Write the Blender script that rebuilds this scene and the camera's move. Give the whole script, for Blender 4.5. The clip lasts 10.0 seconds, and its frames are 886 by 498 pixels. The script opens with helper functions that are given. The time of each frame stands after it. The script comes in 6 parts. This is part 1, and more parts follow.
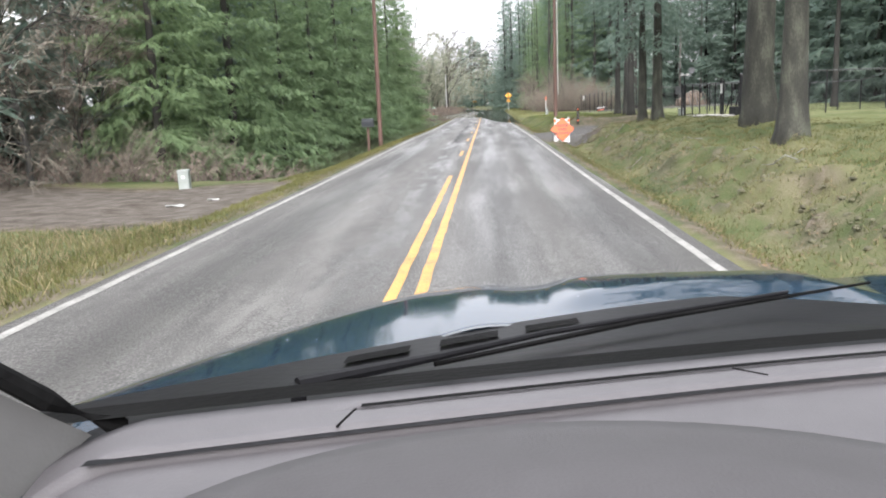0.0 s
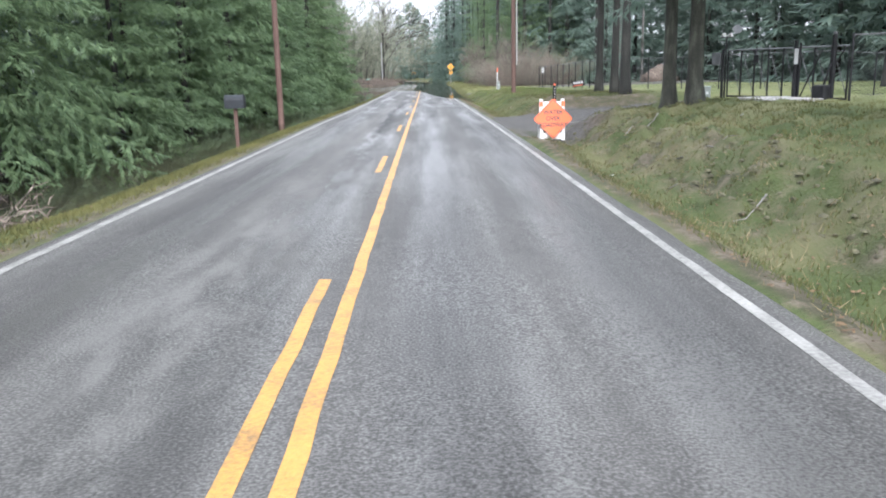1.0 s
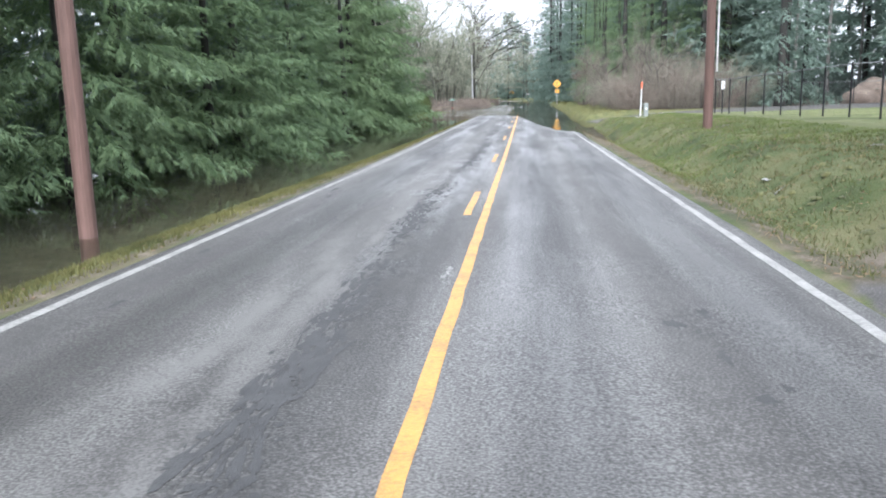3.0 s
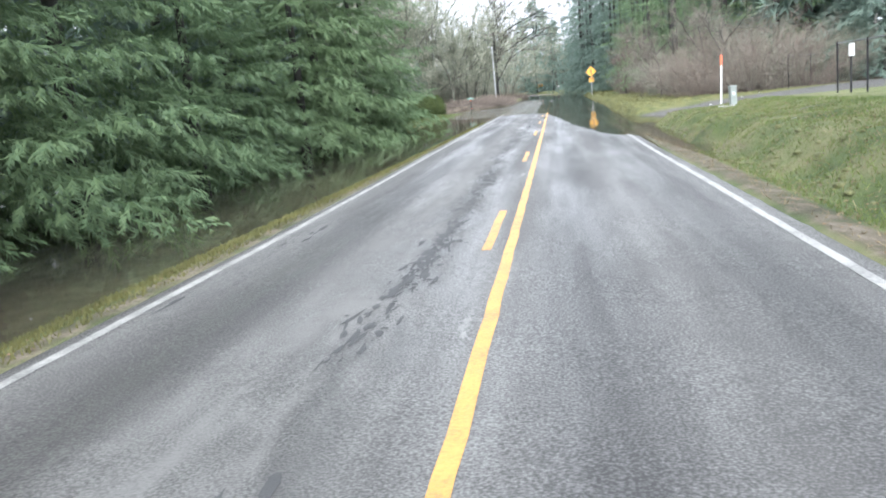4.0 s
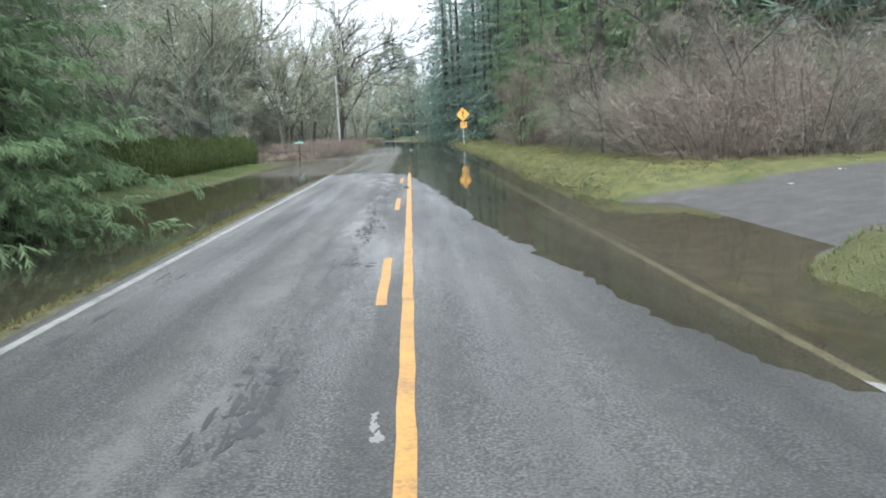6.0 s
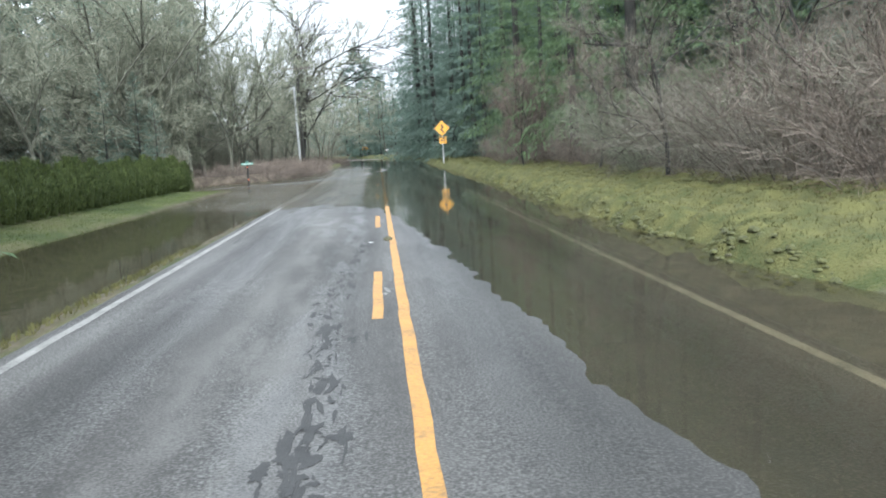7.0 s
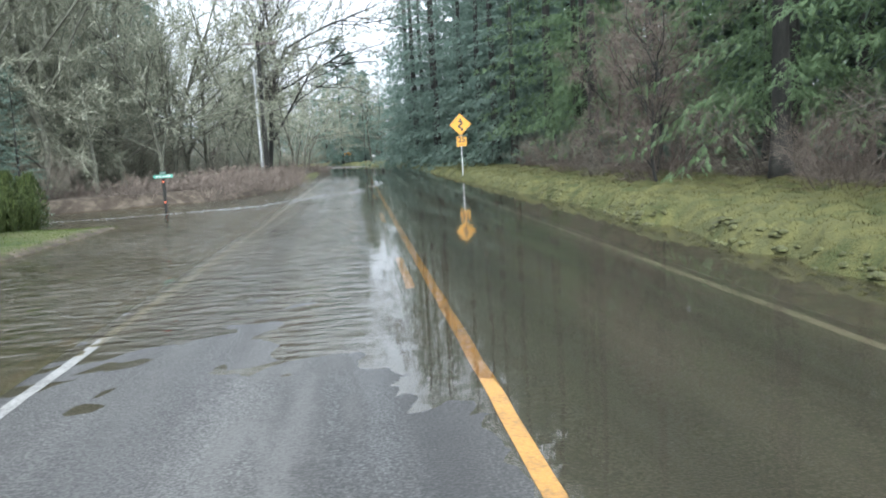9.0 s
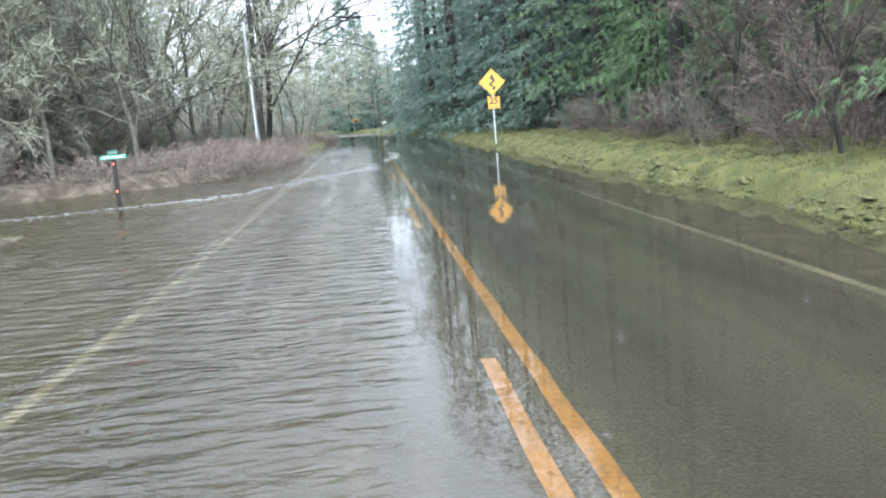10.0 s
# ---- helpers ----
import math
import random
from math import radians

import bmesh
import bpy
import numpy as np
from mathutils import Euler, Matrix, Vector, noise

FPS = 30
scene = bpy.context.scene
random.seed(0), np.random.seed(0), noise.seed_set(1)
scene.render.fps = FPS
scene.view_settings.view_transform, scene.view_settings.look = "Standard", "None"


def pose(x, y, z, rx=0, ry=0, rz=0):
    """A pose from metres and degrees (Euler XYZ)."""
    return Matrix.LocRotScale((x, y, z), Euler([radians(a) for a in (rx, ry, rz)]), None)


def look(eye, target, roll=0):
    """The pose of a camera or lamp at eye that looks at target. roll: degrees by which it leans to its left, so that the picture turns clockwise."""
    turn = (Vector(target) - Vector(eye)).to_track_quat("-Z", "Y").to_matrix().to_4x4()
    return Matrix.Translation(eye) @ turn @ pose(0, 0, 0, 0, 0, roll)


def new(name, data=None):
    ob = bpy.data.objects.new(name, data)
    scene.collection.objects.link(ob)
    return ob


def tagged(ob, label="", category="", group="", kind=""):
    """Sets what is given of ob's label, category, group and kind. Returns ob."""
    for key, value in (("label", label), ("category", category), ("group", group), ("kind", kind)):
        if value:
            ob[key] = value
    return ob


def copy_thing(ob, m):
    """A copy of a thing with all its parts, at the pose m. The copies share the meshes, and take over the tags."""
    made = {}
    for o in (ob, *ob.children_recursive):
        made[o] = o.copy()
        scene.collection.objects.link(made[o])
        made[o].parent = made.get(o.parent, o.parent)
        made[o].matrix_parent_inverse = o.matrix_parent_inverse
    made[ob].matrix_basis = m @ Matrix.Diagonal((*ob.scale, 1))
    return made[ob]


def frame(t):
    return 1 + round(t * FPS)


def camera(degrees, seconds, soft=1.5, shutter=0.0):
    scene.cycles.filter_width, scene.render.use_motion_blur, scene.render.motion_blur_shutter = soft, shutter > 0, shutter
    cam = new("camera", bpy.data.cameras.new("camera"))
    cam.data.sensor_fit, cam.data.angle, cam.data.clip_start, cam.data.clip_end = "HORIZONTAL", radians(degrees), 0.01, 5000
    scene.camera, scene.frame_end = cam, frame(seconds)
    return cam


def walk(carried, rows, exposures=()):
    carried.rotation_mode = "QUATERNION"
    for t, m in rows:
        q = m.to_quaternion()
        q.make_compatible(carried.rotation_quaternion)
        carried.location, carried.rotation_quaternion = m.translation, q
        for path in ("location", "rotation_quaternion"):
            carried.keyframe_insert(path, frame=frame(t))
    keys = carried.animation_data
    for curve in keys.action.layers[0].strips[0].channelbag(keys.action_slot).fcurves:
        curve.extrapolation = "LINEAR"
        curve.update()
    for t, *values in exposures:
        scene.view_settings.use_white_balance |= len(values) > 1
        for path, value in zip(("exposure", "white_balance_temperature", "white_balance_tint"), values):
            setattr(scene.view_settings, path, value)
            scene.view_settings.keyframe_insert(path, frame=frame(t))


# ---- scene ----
cam = camera(56.7, 10.0, soft=1.9)
walk(cam, [
    (0.0, pose(0.726, 0.003, 2.561, 79.801, 2.254, 2.903)),
    (0.5, pose(0.717, 7.624, 2.480, 79.345, 2.432, -4.022)),
    (1.0, pose(0.705, 15.132, 2.427, 77.788, 1.234, -1.222)),
    (1.5, pose(0.685, 22.230, 2.373, 79.039, -0.718, 0.358)),
    (2.0, pose(0.701, 30.115, 2.319, 79.033, -0.472, 2.860)),
    (2.5, pose(0.618, 37.134, 2.273, 79.242, -0.486, 4.212)),
    (4.0, pose(0.669, 58.765, 2.125, 79.344, 5.432, 7.604)),
    (4.5, pose(0.544, 65.476, 2.066, 79.694, 4.295, 4.909)),
    (5.0, pose(0.407, 72.917, 2.043, 80.040, 0.640, -0.849)),
    (5.5, pose(0.240, 79.318, 1.966, 81.194, -5.209, -0.331)),
    (6.0, pose(0.124, 85.263, 1.912, 81.661, 2.795, -2.287)),
    (7.5, pose(-0.382, 101.644, 1.787, 83.263, 2.924, -5.205)),
    (8.0, pose(-0.604, 106.957, 1.747, 83.460, 2.660, -5.744)),
    (8.5, pose(-0.717, 111.878, 1.758, 83.162, 3.059, -5.968)),
    (9.0, pose(-0.861, 116.371, 1.755, 83.115, 3.381, -5.893)),
    (9.5, pose(-0.943, 120.626, 1.786, 82.166, 4.134, -5.796)),
    (10.0, pose(-1.022, 124.524, 1.774, 80.755, 4.727, -5.316)),
], exposures=[(0.0, 2.0, 6350, 14), (0.5, 1.7, 6080, 13), (1.0, 1.95, 5900, 13), (2.5, 2.0, 5800, 13), (4.0, 2.25, 5850, 11), (5.0, 1.72, 5900, 7), (8.5, 1.8, 5760, 7), (9.3, 1.86, 5760, 8), (10.0, 2.3, 5640, 9)])

# ---- world and light: overcast winter sky ----
world = bpy.data.worlds.new("overcast_sky")
scene.world = world
world.use_nodes = True
wn, wl = world.node_tree.nodes, world.node_tree.links
sky = wn.new("ShaderNodeTexSky")
sky.sky_type = "NISHITA"
sky.sun_disc = False
sky.sun_elevation, sky.sun_rotation = radians(32), radians(178)
sky.air_density, sky.dust_density, sky.ozone_density = 1.0, 4.0, 1.0
grey = wn.new("ShaderNodeHueSaturation")
grey.inputs["Saturation"].default_value = 0.12
wl.new(sky.outputs[0], grey.inputs["Color"])
deck = wn.new("ShaderNodeMix")  # an even cloud deck veils the clear sky
deck.data_type = "RGBA"
deck.inputs[0].default_value = 0.62
deck.inputs[7].default_value = (7.5, 7.7, 7.85, 1)
wl.new(grey.outputs[0], deck.inputs[6])
way = wn.new("ShaderNodeSeparateXYZ")
wl.new(wn.new("ShaderNodeTexCoord").outputs["Generated"], way.inputs[0])
height = wn.new("ShaderNodeMapRange")  # an overcast sky is three times as bright overhead as at the horizon
height.inputs[1].default_value, height.inputs[2].default_value = 0.0, 1.0
height.inputs[3].default_value, height.inputs[4].default_value = 0.45, 1.38
wl.new(way.outputs[2], height.inputs[0])
dome = wn.new("ShaderNodeVectorMath")
dome.operation = "SCALE"
wl.new(deck.outputs[2], dome.inputs[0]), wl.new(height.outputs[0], dome.inputs["Scale"])
wl.new(dome.outputs[0], wn["Background"].inputs[0])
wn["Background"].inputs[1].default_value = 0.15
sun = new("sun", bpy.data.lights.new("sun", "SUN"))
sun.data.energy, sun.data.angle, sun.data.color = 1.5, radians(28), (1.0, 0.97, 0.93)
sun.matrix_world = look((2.5, -69, 43), (0, 0, 0))


# ---- materials ----
def mat(name, colors, scale=4.0, rough=0.85, bump=0.3, bump_scale=None, metal=0.0, fine=0.35, island=0.0, per_object=0.0, stretch=(1, 1, 1), spec=0.5):
    """A surface with two scales of colour variation and a fine relief, in metres of the world."""
    m = bpy.data.materials.new(name)
    m.use_nodes = True
    n, l = m.node_tree.nodes, m.node_tree.links
    b = n["Principled BSDF"]
    b.inputs["Roughness"].default_value, b.inputs["Metallic"].default_value = rough, metal
    b.inputs["Specular IOR Level"].default_value = spec
    co = n.new("ShaderNodeTexCoord")
    mp = n.new("ShaderNodeMapping")
    mp.inputs["Scale"].default_value = stretch
    l.new(co.outputs["Object"], mp.inputs[0])
    big = n.new("ShaderNodeTexNoise")
    big.inputs["Scale"].default_value, big.inputs["Detail"].default_value = scale, 6
    small = n.new("ShaderNodeTexNoise")
    small.inputs["Scale"].default_value, small.inputs["Detail"].default_value = scale * 11, 4
    l.new(mp.outputs[0], big.inputs["Vector"]), l.new(mp.outputs[0], small.inputs["Vector"])
    ramp = n.new("ShaderNodeValToRGB")
    e = ramp.color_ramp.elements
    while len(e) < len(colors):
        e.new(0.5)
    for i, c in enumerate(colors):
        e[i].position = 0.32 + 0.36 * i / max(1, len(colors) - 1)
        e[i].color = (*c, 1)
    mixv = n.new("ShaderNodeMix")
    mixv.inputs[0].default_value = fine
    l.new(big.outputs[0], mixv.inputs[2]), l.new(small.outputs[0], mixv.inputs[3])
    val = mixv.outputs[0]
    if island or per_object:
        if island:
            src = n.new("ShaderNodeNewGeometry").outputs["Random Per Island"]
        else:
            src = n.new("ShaderNodeObjectInfo").outputs["Random"]
        ma = n.new("ShaderNodeMath")
        ma.operation = "MULTIPLY_ADD"
        l.new(src, ma.inputs[0])
        ma.inputs[1].default_value = island or per_object
        off = n.new("ShaderNodeMath")
        off.operation = "SUBTRACT"
        l.new(val, off.inputs[0])
        off.inputs[1].default_value = (island or per_object) / 2
        l.new(off.outputs[0], ma.inputs[2])
        val = ma.outputs[0]
    l.new(val, ramp.inputs[0])
    l.new(ramp.outputs[0], b.inputs["Base Color"])
    if bump:
        bp = n.new("ShaderNodeBump")
        bp.inputs["Strength"].default_value, bp.inputs["Distance"].default_value = bump, 0.02
        if bump_scale:
            tex = n.new("ShaderNodeTexNoise")
            tex.inputs["Scale"].default_value, tex.inputs["Detail"].default_value = bump_scale, 5
            l.new(mp.outputs[0], tex.inputs["Vector"])
            l.new(tex.outputs[0], bp.inputs["Height"])
        else:
            l.new(small.outputs[0], bp.inputs["Height"])
        l.new(bp.outputs[0], b.inputs["Normal"])
    return m


def leaf_mat(name, dark, light, trans=0.15, rough=0.6, per_object=0.3, drift=0.0):
    """Foliage: each sprig has its own tone, with some light passing through."""
    m = bpy.data.materials.new(name)
    m.use_nodes = True
    n, l = m.node_tree.nodes, m.node_tree.links
    b = n["Principled BSDF"]
    b.inputs["Roughness"].default_value = rough
    b.inputs["Specular IOR Level"].default_value = 0.25
    geo, inf = n.new("ShaderNodeNewGeometry"), n.new("ShaderNodeObjectInfo")
    a = n.new("ShaderNodeMath")
    a.operation = "MULTIPLY"
    a.inputs[1].default_value = 1 - per_object
    l.new(geo.outputs["Random Per Island"], a.inputs[0])
    c = n.new("ShaderNodeMath")
    c.operation = "MULTIPLY_ADD"
    c.inputs[1].default_value = per_object
    l.new(inf.outputs["Random"], c.inputs[0]), l.new(a.outputs[0], c.inputs[2])
    ramp = n.new("ShaderNodeValToRGB")
    ramp.color_ramp.elements[0].color, ramp.color_ramp.elements[1].color = (*dark, 1), (*light, 1)
    tone = c.outputs[0]
    if drift:  # lush and withered patches a metre or two across
        tx = n.new("ShaderNodeTexNoise")
        tx.inputs["Scale"].default_value, tx.inputs["Detail"].default_value = 0.7, 5
        l.new(n.new("ShaderNodeTexCoord").outputs["Object"], tx.inputs["Vector"])
        mv = n.new("ShaderNodeMath")
        mv.operation = "MULTIPLY_ADD"
        mv.inputs[1].default_value = drift
        l.new(tx.outputs[0], mv.inputs[0])
        sb = n.new("ShaderNodeMath")
        sb.operation = "MULTIPLY_ADD"
        sb.inputs[1].default_value, sb.inputs[2].default_value = 0.6, 0.2 - drift / 2
        l.new(tone, sb.inputs[0]), l.new(sb.outputs[0], mv.inputs[2])
        tone = mv.outputs[0]
    l.new(tone, ramp.inputs[0])
    l.new(ramp.outputs[0], b.inputs["Base Color"])
    tr = n.new("ShaderNodeBsdfTranslucent")
    l.new(ramp.outputs[0], tr.inputs[0])
    mx = n.new("ShaderNodeMixShader")
    mx.inputs[0].default_value = trans
    l.new(b.outputs[0], mx.inputs[1]), l.new(tr.outputs[0], mx.inputs[2])
    l.new(mx.outputs[0], n["Material Output"].inputs[0])
    return m


def ground_mat():
    """Winter grass, moss, bare soil and gravel, told apart by the zones of the plan."""
    m = bpy.data.materials.new("winter_ground")
    m.use_nodes = True
    n, l = m.node_tree.nodes, m.node_tree.links
    b = n["Principled BSDF"]
    b.inputs["Roughness"].default_value = 0.95
    b.inputs["Specular IOR Level"].default_value = 0.2
    co = n.new("ShaderNodeTexCoord")

    def noise_of(scale, detail=5):
        t = n.new("ShaderNodeTexNoise")
        t.inputs["Scale"].default_value, t.inputs["Detail"].default_value = scale, detail
        l.new(co.outputs["Object"], t.inputs["Vector"])
        return t.outputs[0]

    def ramp_of(src, stops):
        r = n.new("ShaderNodeValToRGB")
        e = r.color_ramp.elements
        while len(e) < len(stops):
            e.new(0.5)
        for i, (p, c) in enumerate(stops):
            e[i].position, e[i].color = p, (*c, 1)
        l.new(src, r.inputs[0])
        return r.outputs[0]

    def blend(f, a, c):
        x = n.new("ShaderNodeMix")
        x.data_type = "RGBA"
        l.new(f, x.inputs[0]), l.new(a, x.inputs[6]), l.new(c, x.inputs[7])
        return x.outputs[2]

    def soft(src, lo, hi):
        x = n.new("ShaderNodeMapRange")
        x.inputs[1].default_value, x.inputs[2].default_value = lo, hi
        l.new(src, x.inputs[0])
        return x.outputs[0]

    def add(a, c, k):
        x = n.new("ShaderNodeMath")
        x.operation = "MULTIPLY_ADD"
        l.new(c, x.inputs[0])
        x.inputs[1].default_value = k
        l.new(a, x.inputs[2])
        return x.outputs[0]

    big, mid, fine = noise_of(0.35), noise_of(2.2), noise_of(26.0)
    grass = ramp_of(add(add(big, mid, 0.35), fine, 0.3), [(0.52, (0.020, 0.024, 0.011)), (0.72, (0.046, 0.062, 0.020)), (0.95, (0.095, 0.093, 0.044))])
    mown = ramp_of(add(add(big, mid, 0.35), fine, 0.3), [(0.52, (0.052, 0.064, 0.024)), (0.72, (0.084, 0.100, 0.036)), (0.95, (0.13, 0.135, 0.060))])
    moss = ramp_of(add(mid, fine, 0.4), [(0.45, (0.040, 0.044, 0.015)), (0.8, (0.105, 0.102, 0.036))])
    soil = ramp_of(add(mid, fine, 0.5), [(0.45, (0.026, 0.021, 0.015)), (0.72, (0.058, 0.046, 0.034)), (0.95, (0.12, 0.10, 0.076))])
    stone = ramp_of(add(noise_of(60, 3), mid, 0.3), [(0.45, (0.040, 0.038, 0.036)), (0.75, (0.080, 0.076, 0.071)), (0.92, (0.20, 0.19, 0.175))])
    at = n.new("ShaderNodeVertexColor")
    at.layer_name = "zone"
    sep = n.new("ShaderNodeSeparateColor")
    l.new(at.outputs[0], sep.inputs[0])

    def edge(src):
        return soft(add(add(src, mid, 0.5), fine, 0.25), 0.68, 1.0)

    sx = n.new("ShaderNodeSeparateXYZ")
    l.new(co.outputs["Object"], sx.inputs[0])
    grass = blend(soft(add(sx.outputs[0], big, 4.0), 11.5, 16.0), grass, mown)  # the field beyond the bank is kept mown
    col = blend(edge(sep.outputs[1]), grass, moss)
    col = blend(edge(sep.outputs[0]), col, soil)
    col = blend(edge(sep.outputs[2]), col, stone)
    # below the waterline the bed is soaked dark mud
    mud = ramp_of(mid, [(0.4, (0.058, 0.058, 0.048)), (0.7, (0.10, 0.098, 0.082))])
    col = blend(soft(add(sx.outputs[2], mid, 0.06), 0.03, -0.04), col, mud)
    l.new(col, b.inputs["Base Color"])
    bp = n.new("ShaderNodeBump")
    bp.inputs["Strength"].default_value, bp.inputs["Distance"].default_value = 0.8, 0.05
    l.new(add(fine, mid, 1.0), bp.inputs["Height"])
    l.new(bp.outputs[0], b.inputs["Normal"])
    return m


def asphalt_mat():
    """Damp, worn asphalt: coarse grain, polished wheel tracks and wet patches."""
    m = bpy.data.materials.new("damp_asphalt")
    m.use_nodes = True
    n, l = m.node_tree.nodes, m.node_tree.links
    b = n["Principled BSDF"]
    co = n.new("ShaderNodeTexCoord")

    def noise_of(scale, detail, stretch):
        mp = n.new("ShaderNodeMapping")
        mp.inputs["Scale"].default_value = stretch
        l.new(co.outputs["Object"], mp.inputs[0])
        t = n.new("ShaderNodeTexNoise")
        t.inputs["Scale"].default_value, t.inputs["Detail"].default_value = scale, detail
        l.new(mp.outputs[0], t.inputs["Vector"])
        return t.outputs[0]

    def math(op, a, c, d=None):
        x = n.new("ShaderNodeMath")
        x.operation = op
        for i, v in enumerate((a, c, d)):
            if v is None:
                continue
            if isinstance(v, (int, float)):
                x.inputs[i].default_value = v
            else:
                l.new(v, x.inputs[i])
        return x.outputs[0]

    grain = noise_of(48, 5, (1, 1, 1))
    streak = noise_of(1.6, 5, (1, 0.06, 1))
    patch = noise_of(0.8, 7, (1, 0.2, 1))
    mottle = noise_of(7, 4, (1, 0.6, 1))
    # wheel tracks lie about 0.8 m to either side of each lane's middle
    sx = n.new("ShaderNodeSeparateXYZ")
    l.new(co.outputs["Object"], sx.inputs[0])
    track = math("COSINE", math("MULTIPLY", sx.outputs[0], 2 * math_pi / 1.7), 0.0)
    scuff = n.new("ShaderNodeMapRange")  # pale scuffed band along the far lane's inner track
    scuff.inputs[1].default_value, scuff.inputs[2].default_value, scuff.inputs[3].default_value, scuff.inputs[4].default_value = 0.1, 1.0, 1.0, 0.0
    l.new(math("ABSOLUTE", math("ADD", sx.outputs[0], 1.3), 0.0), scuff.inputs[0])
    torn = n.new("ShaderNodeMapRange")
    torn.inputs[1].default_value, torn.inputs[2].default_value = 0.44, 0.62
    l.new(noise_of(3.2, 7, (1, 0.22, 1)), torn.inputs[0])
    track = math("MULTIPLY_ADD", math("MULTIPLY", scuff.outputs[0], torn.outputs[0]), 3.6, track)
    tone = math("MULTIPLY_ADD", grain, 0.80, math("MULTIPLY_ADD", streak, 0.42, math("MULTIPLY_ADD", patch, 0.30, math("MULTIPLY_ADD", mottle, 0.2, math("MULTIPLY_ADD", track, 0.045, -0.06)))))
    r = n.new("ShaderNodeValToRGB")
    e = r.color_ramp.elements
    e[0].position, e[0].color = 0.60, (0.0175, 0.0168, 0.0155, 1)
    e[1].position, e[1].color = 1.0, (0.092, 0.089, 0.083, 1)
    x = e.new(0.79)
    x.color = (0.0425, 0.0405, 0.0375, 1)
    l.new(tone, r.inputs[0])
    soak = n.new("ShaderNodeMapRange")  # soaked where the road dips to the waterline
    soak.inputs[1].default_value, soak.inputs[2].default_value, soak.inputs[3].default_value, soak.inputs[4].default_value = 0.004, 0.028, 0.8, 1.0
    l.new(math("MULTIPLY_ADD", patch, 0.02, math("SUBTRACT", sx.outputs[2], 0.01)), soak.inputs[0])
    damp = n.new("ShaderNodeVectorMath")
    damp.operation = "SCALE"
    l.new(r.outputs[0], damp.inputs[0]), l.new(soak.outputs[0], damp.inputs["Scale"])
    l.new(damp.outputs[0], b.inputs["Base Color"])
    wet = n.new("ShaderNodeMapRange")
    wet.inputs[1].default_value, wet.inputs[2].default_value = 0.44, 0.60
    wet.inputs[3].default_value, wet.inputs[4].default_value = 0.72, 0.36
    b.inputs["Specular IOR Level"].default_value = 0.36
    l.new(math("MULTIPLY_ADD", streak, 0.35, math("MULTIPLY_ADD", patch, 0.2, math("MULTIPLY_ADD", grain, 0.45, math("MULTIPLY", track, -0.05)))), wet.inputs[0])
    l.new(math("MULTIPLY", wet.outputs[0], soak.outputs[0]), b.inputs["Roughness"])
    bp = n.new("ShaderNodeBump")
    bp.inputs["Strength"].default_value, bp.inputs["Distance"].default_value = 0.5, 0.012
    l.new(grain, bp.inputs["Height"])
    l.new(bp.outputs[0], b.inputs["Normal"])
    return m


math_pi = math.pi


def water_mat():
    """Clear brown flood water: a mirror at a low angle, a tinted look at the bed below."""
    m = bpy.data.materials.new("flood_water")
    m.use_nodes = True
    n, l = m.node_tree.nodes, m.node_tree.links
    n.remove(n["Principled BSDF"])
    co = n.new("ShaderNodeTexCoord")
    tex = n.new("ShaderNodeTexNoise")
    tex.inputs["Scale"].default_value, tex.inputs["Detail"].default_value = 3.0, 3
    l.new(co.outputs["Object"], tex.inputs["Vector"])
    bp = n.new("ShaderNodeBump")
    bp.inputs["Strength"].default_value, bp.inputs["Distance"].default_value = 0.12, 0.012
    l.new(tex.outputs[0], bp.inputs["Height"])
    at = n.new("ShaderNodeVertexColor")
    at.layer_name = "stir"
    rip = n.new("ShaderNodeTexNoise")
    rip.inputs["Scale"].default_value, rip.inputs["Detail"].default_value = 1.9, 3
    mp = n.new("ShaderNodeMapping")
    mp.inputs["Scale"].default_value, mp.inputs["Rotation"].default_value = (0.8, 2.2, 1), (0, 0, 0.35)
    l.new(co.outputs["Object"], mp.inputs[0]), l.new(mp.outputs[0], rip.inputs["Vector"])
    b2 = n.new("ShaderNodeBump")
    b2.inputs["Distance"].default_value = 0.14
    l.new(at.outputs[0], b2.inputs["Strength"]), l.new(rip.outputs[0], b2.inputs["Height"]), l.new(bp.outputs[0], b2.inputs["Normal"])
    bp = b2
    fr = n.new("ShaderNodeFresnel")
    fr.inputs[0].default_value = 1.33
    gl = n.new("ShaderNodeBsdfGlossy")
    gl.inputs["Roughness"].default_value = 0.015
    tr = n.new("ShaderNodeBsdfTransparent")
    tr.inputs[0].default_value = (0.95, 0.88, 0.69, 1)
    silt = n.new("ShaderNodeBsdfDiffuse")  # fine silt hanging in the water
    silt.inputs[0].default_value = (0.125, 0.122, 0.098, 1)
    murk = n.new("ShaderNodeMixShader")
    murk.inputs[0].default_value = 0.12
    l.new(tr.outputs[0], murk.inputs[1]), l.new(silt.outputs[0], murk.inputs[2])
    mx = n.new("ShaderNodeMixShader")
    for node in (fr, gl):
        l.new(bp.outputs[0], node.inputs["Normal"])
    l.new(fr.outputs[0], mx.inputs[0]), l.new(murk.outputs[0], mx.inputs[1]), l.new(gl.outputs[0], mx.inputs[2])
    l.new(mx.outputs[0], n["Material Output"].inputs[0])
    return m


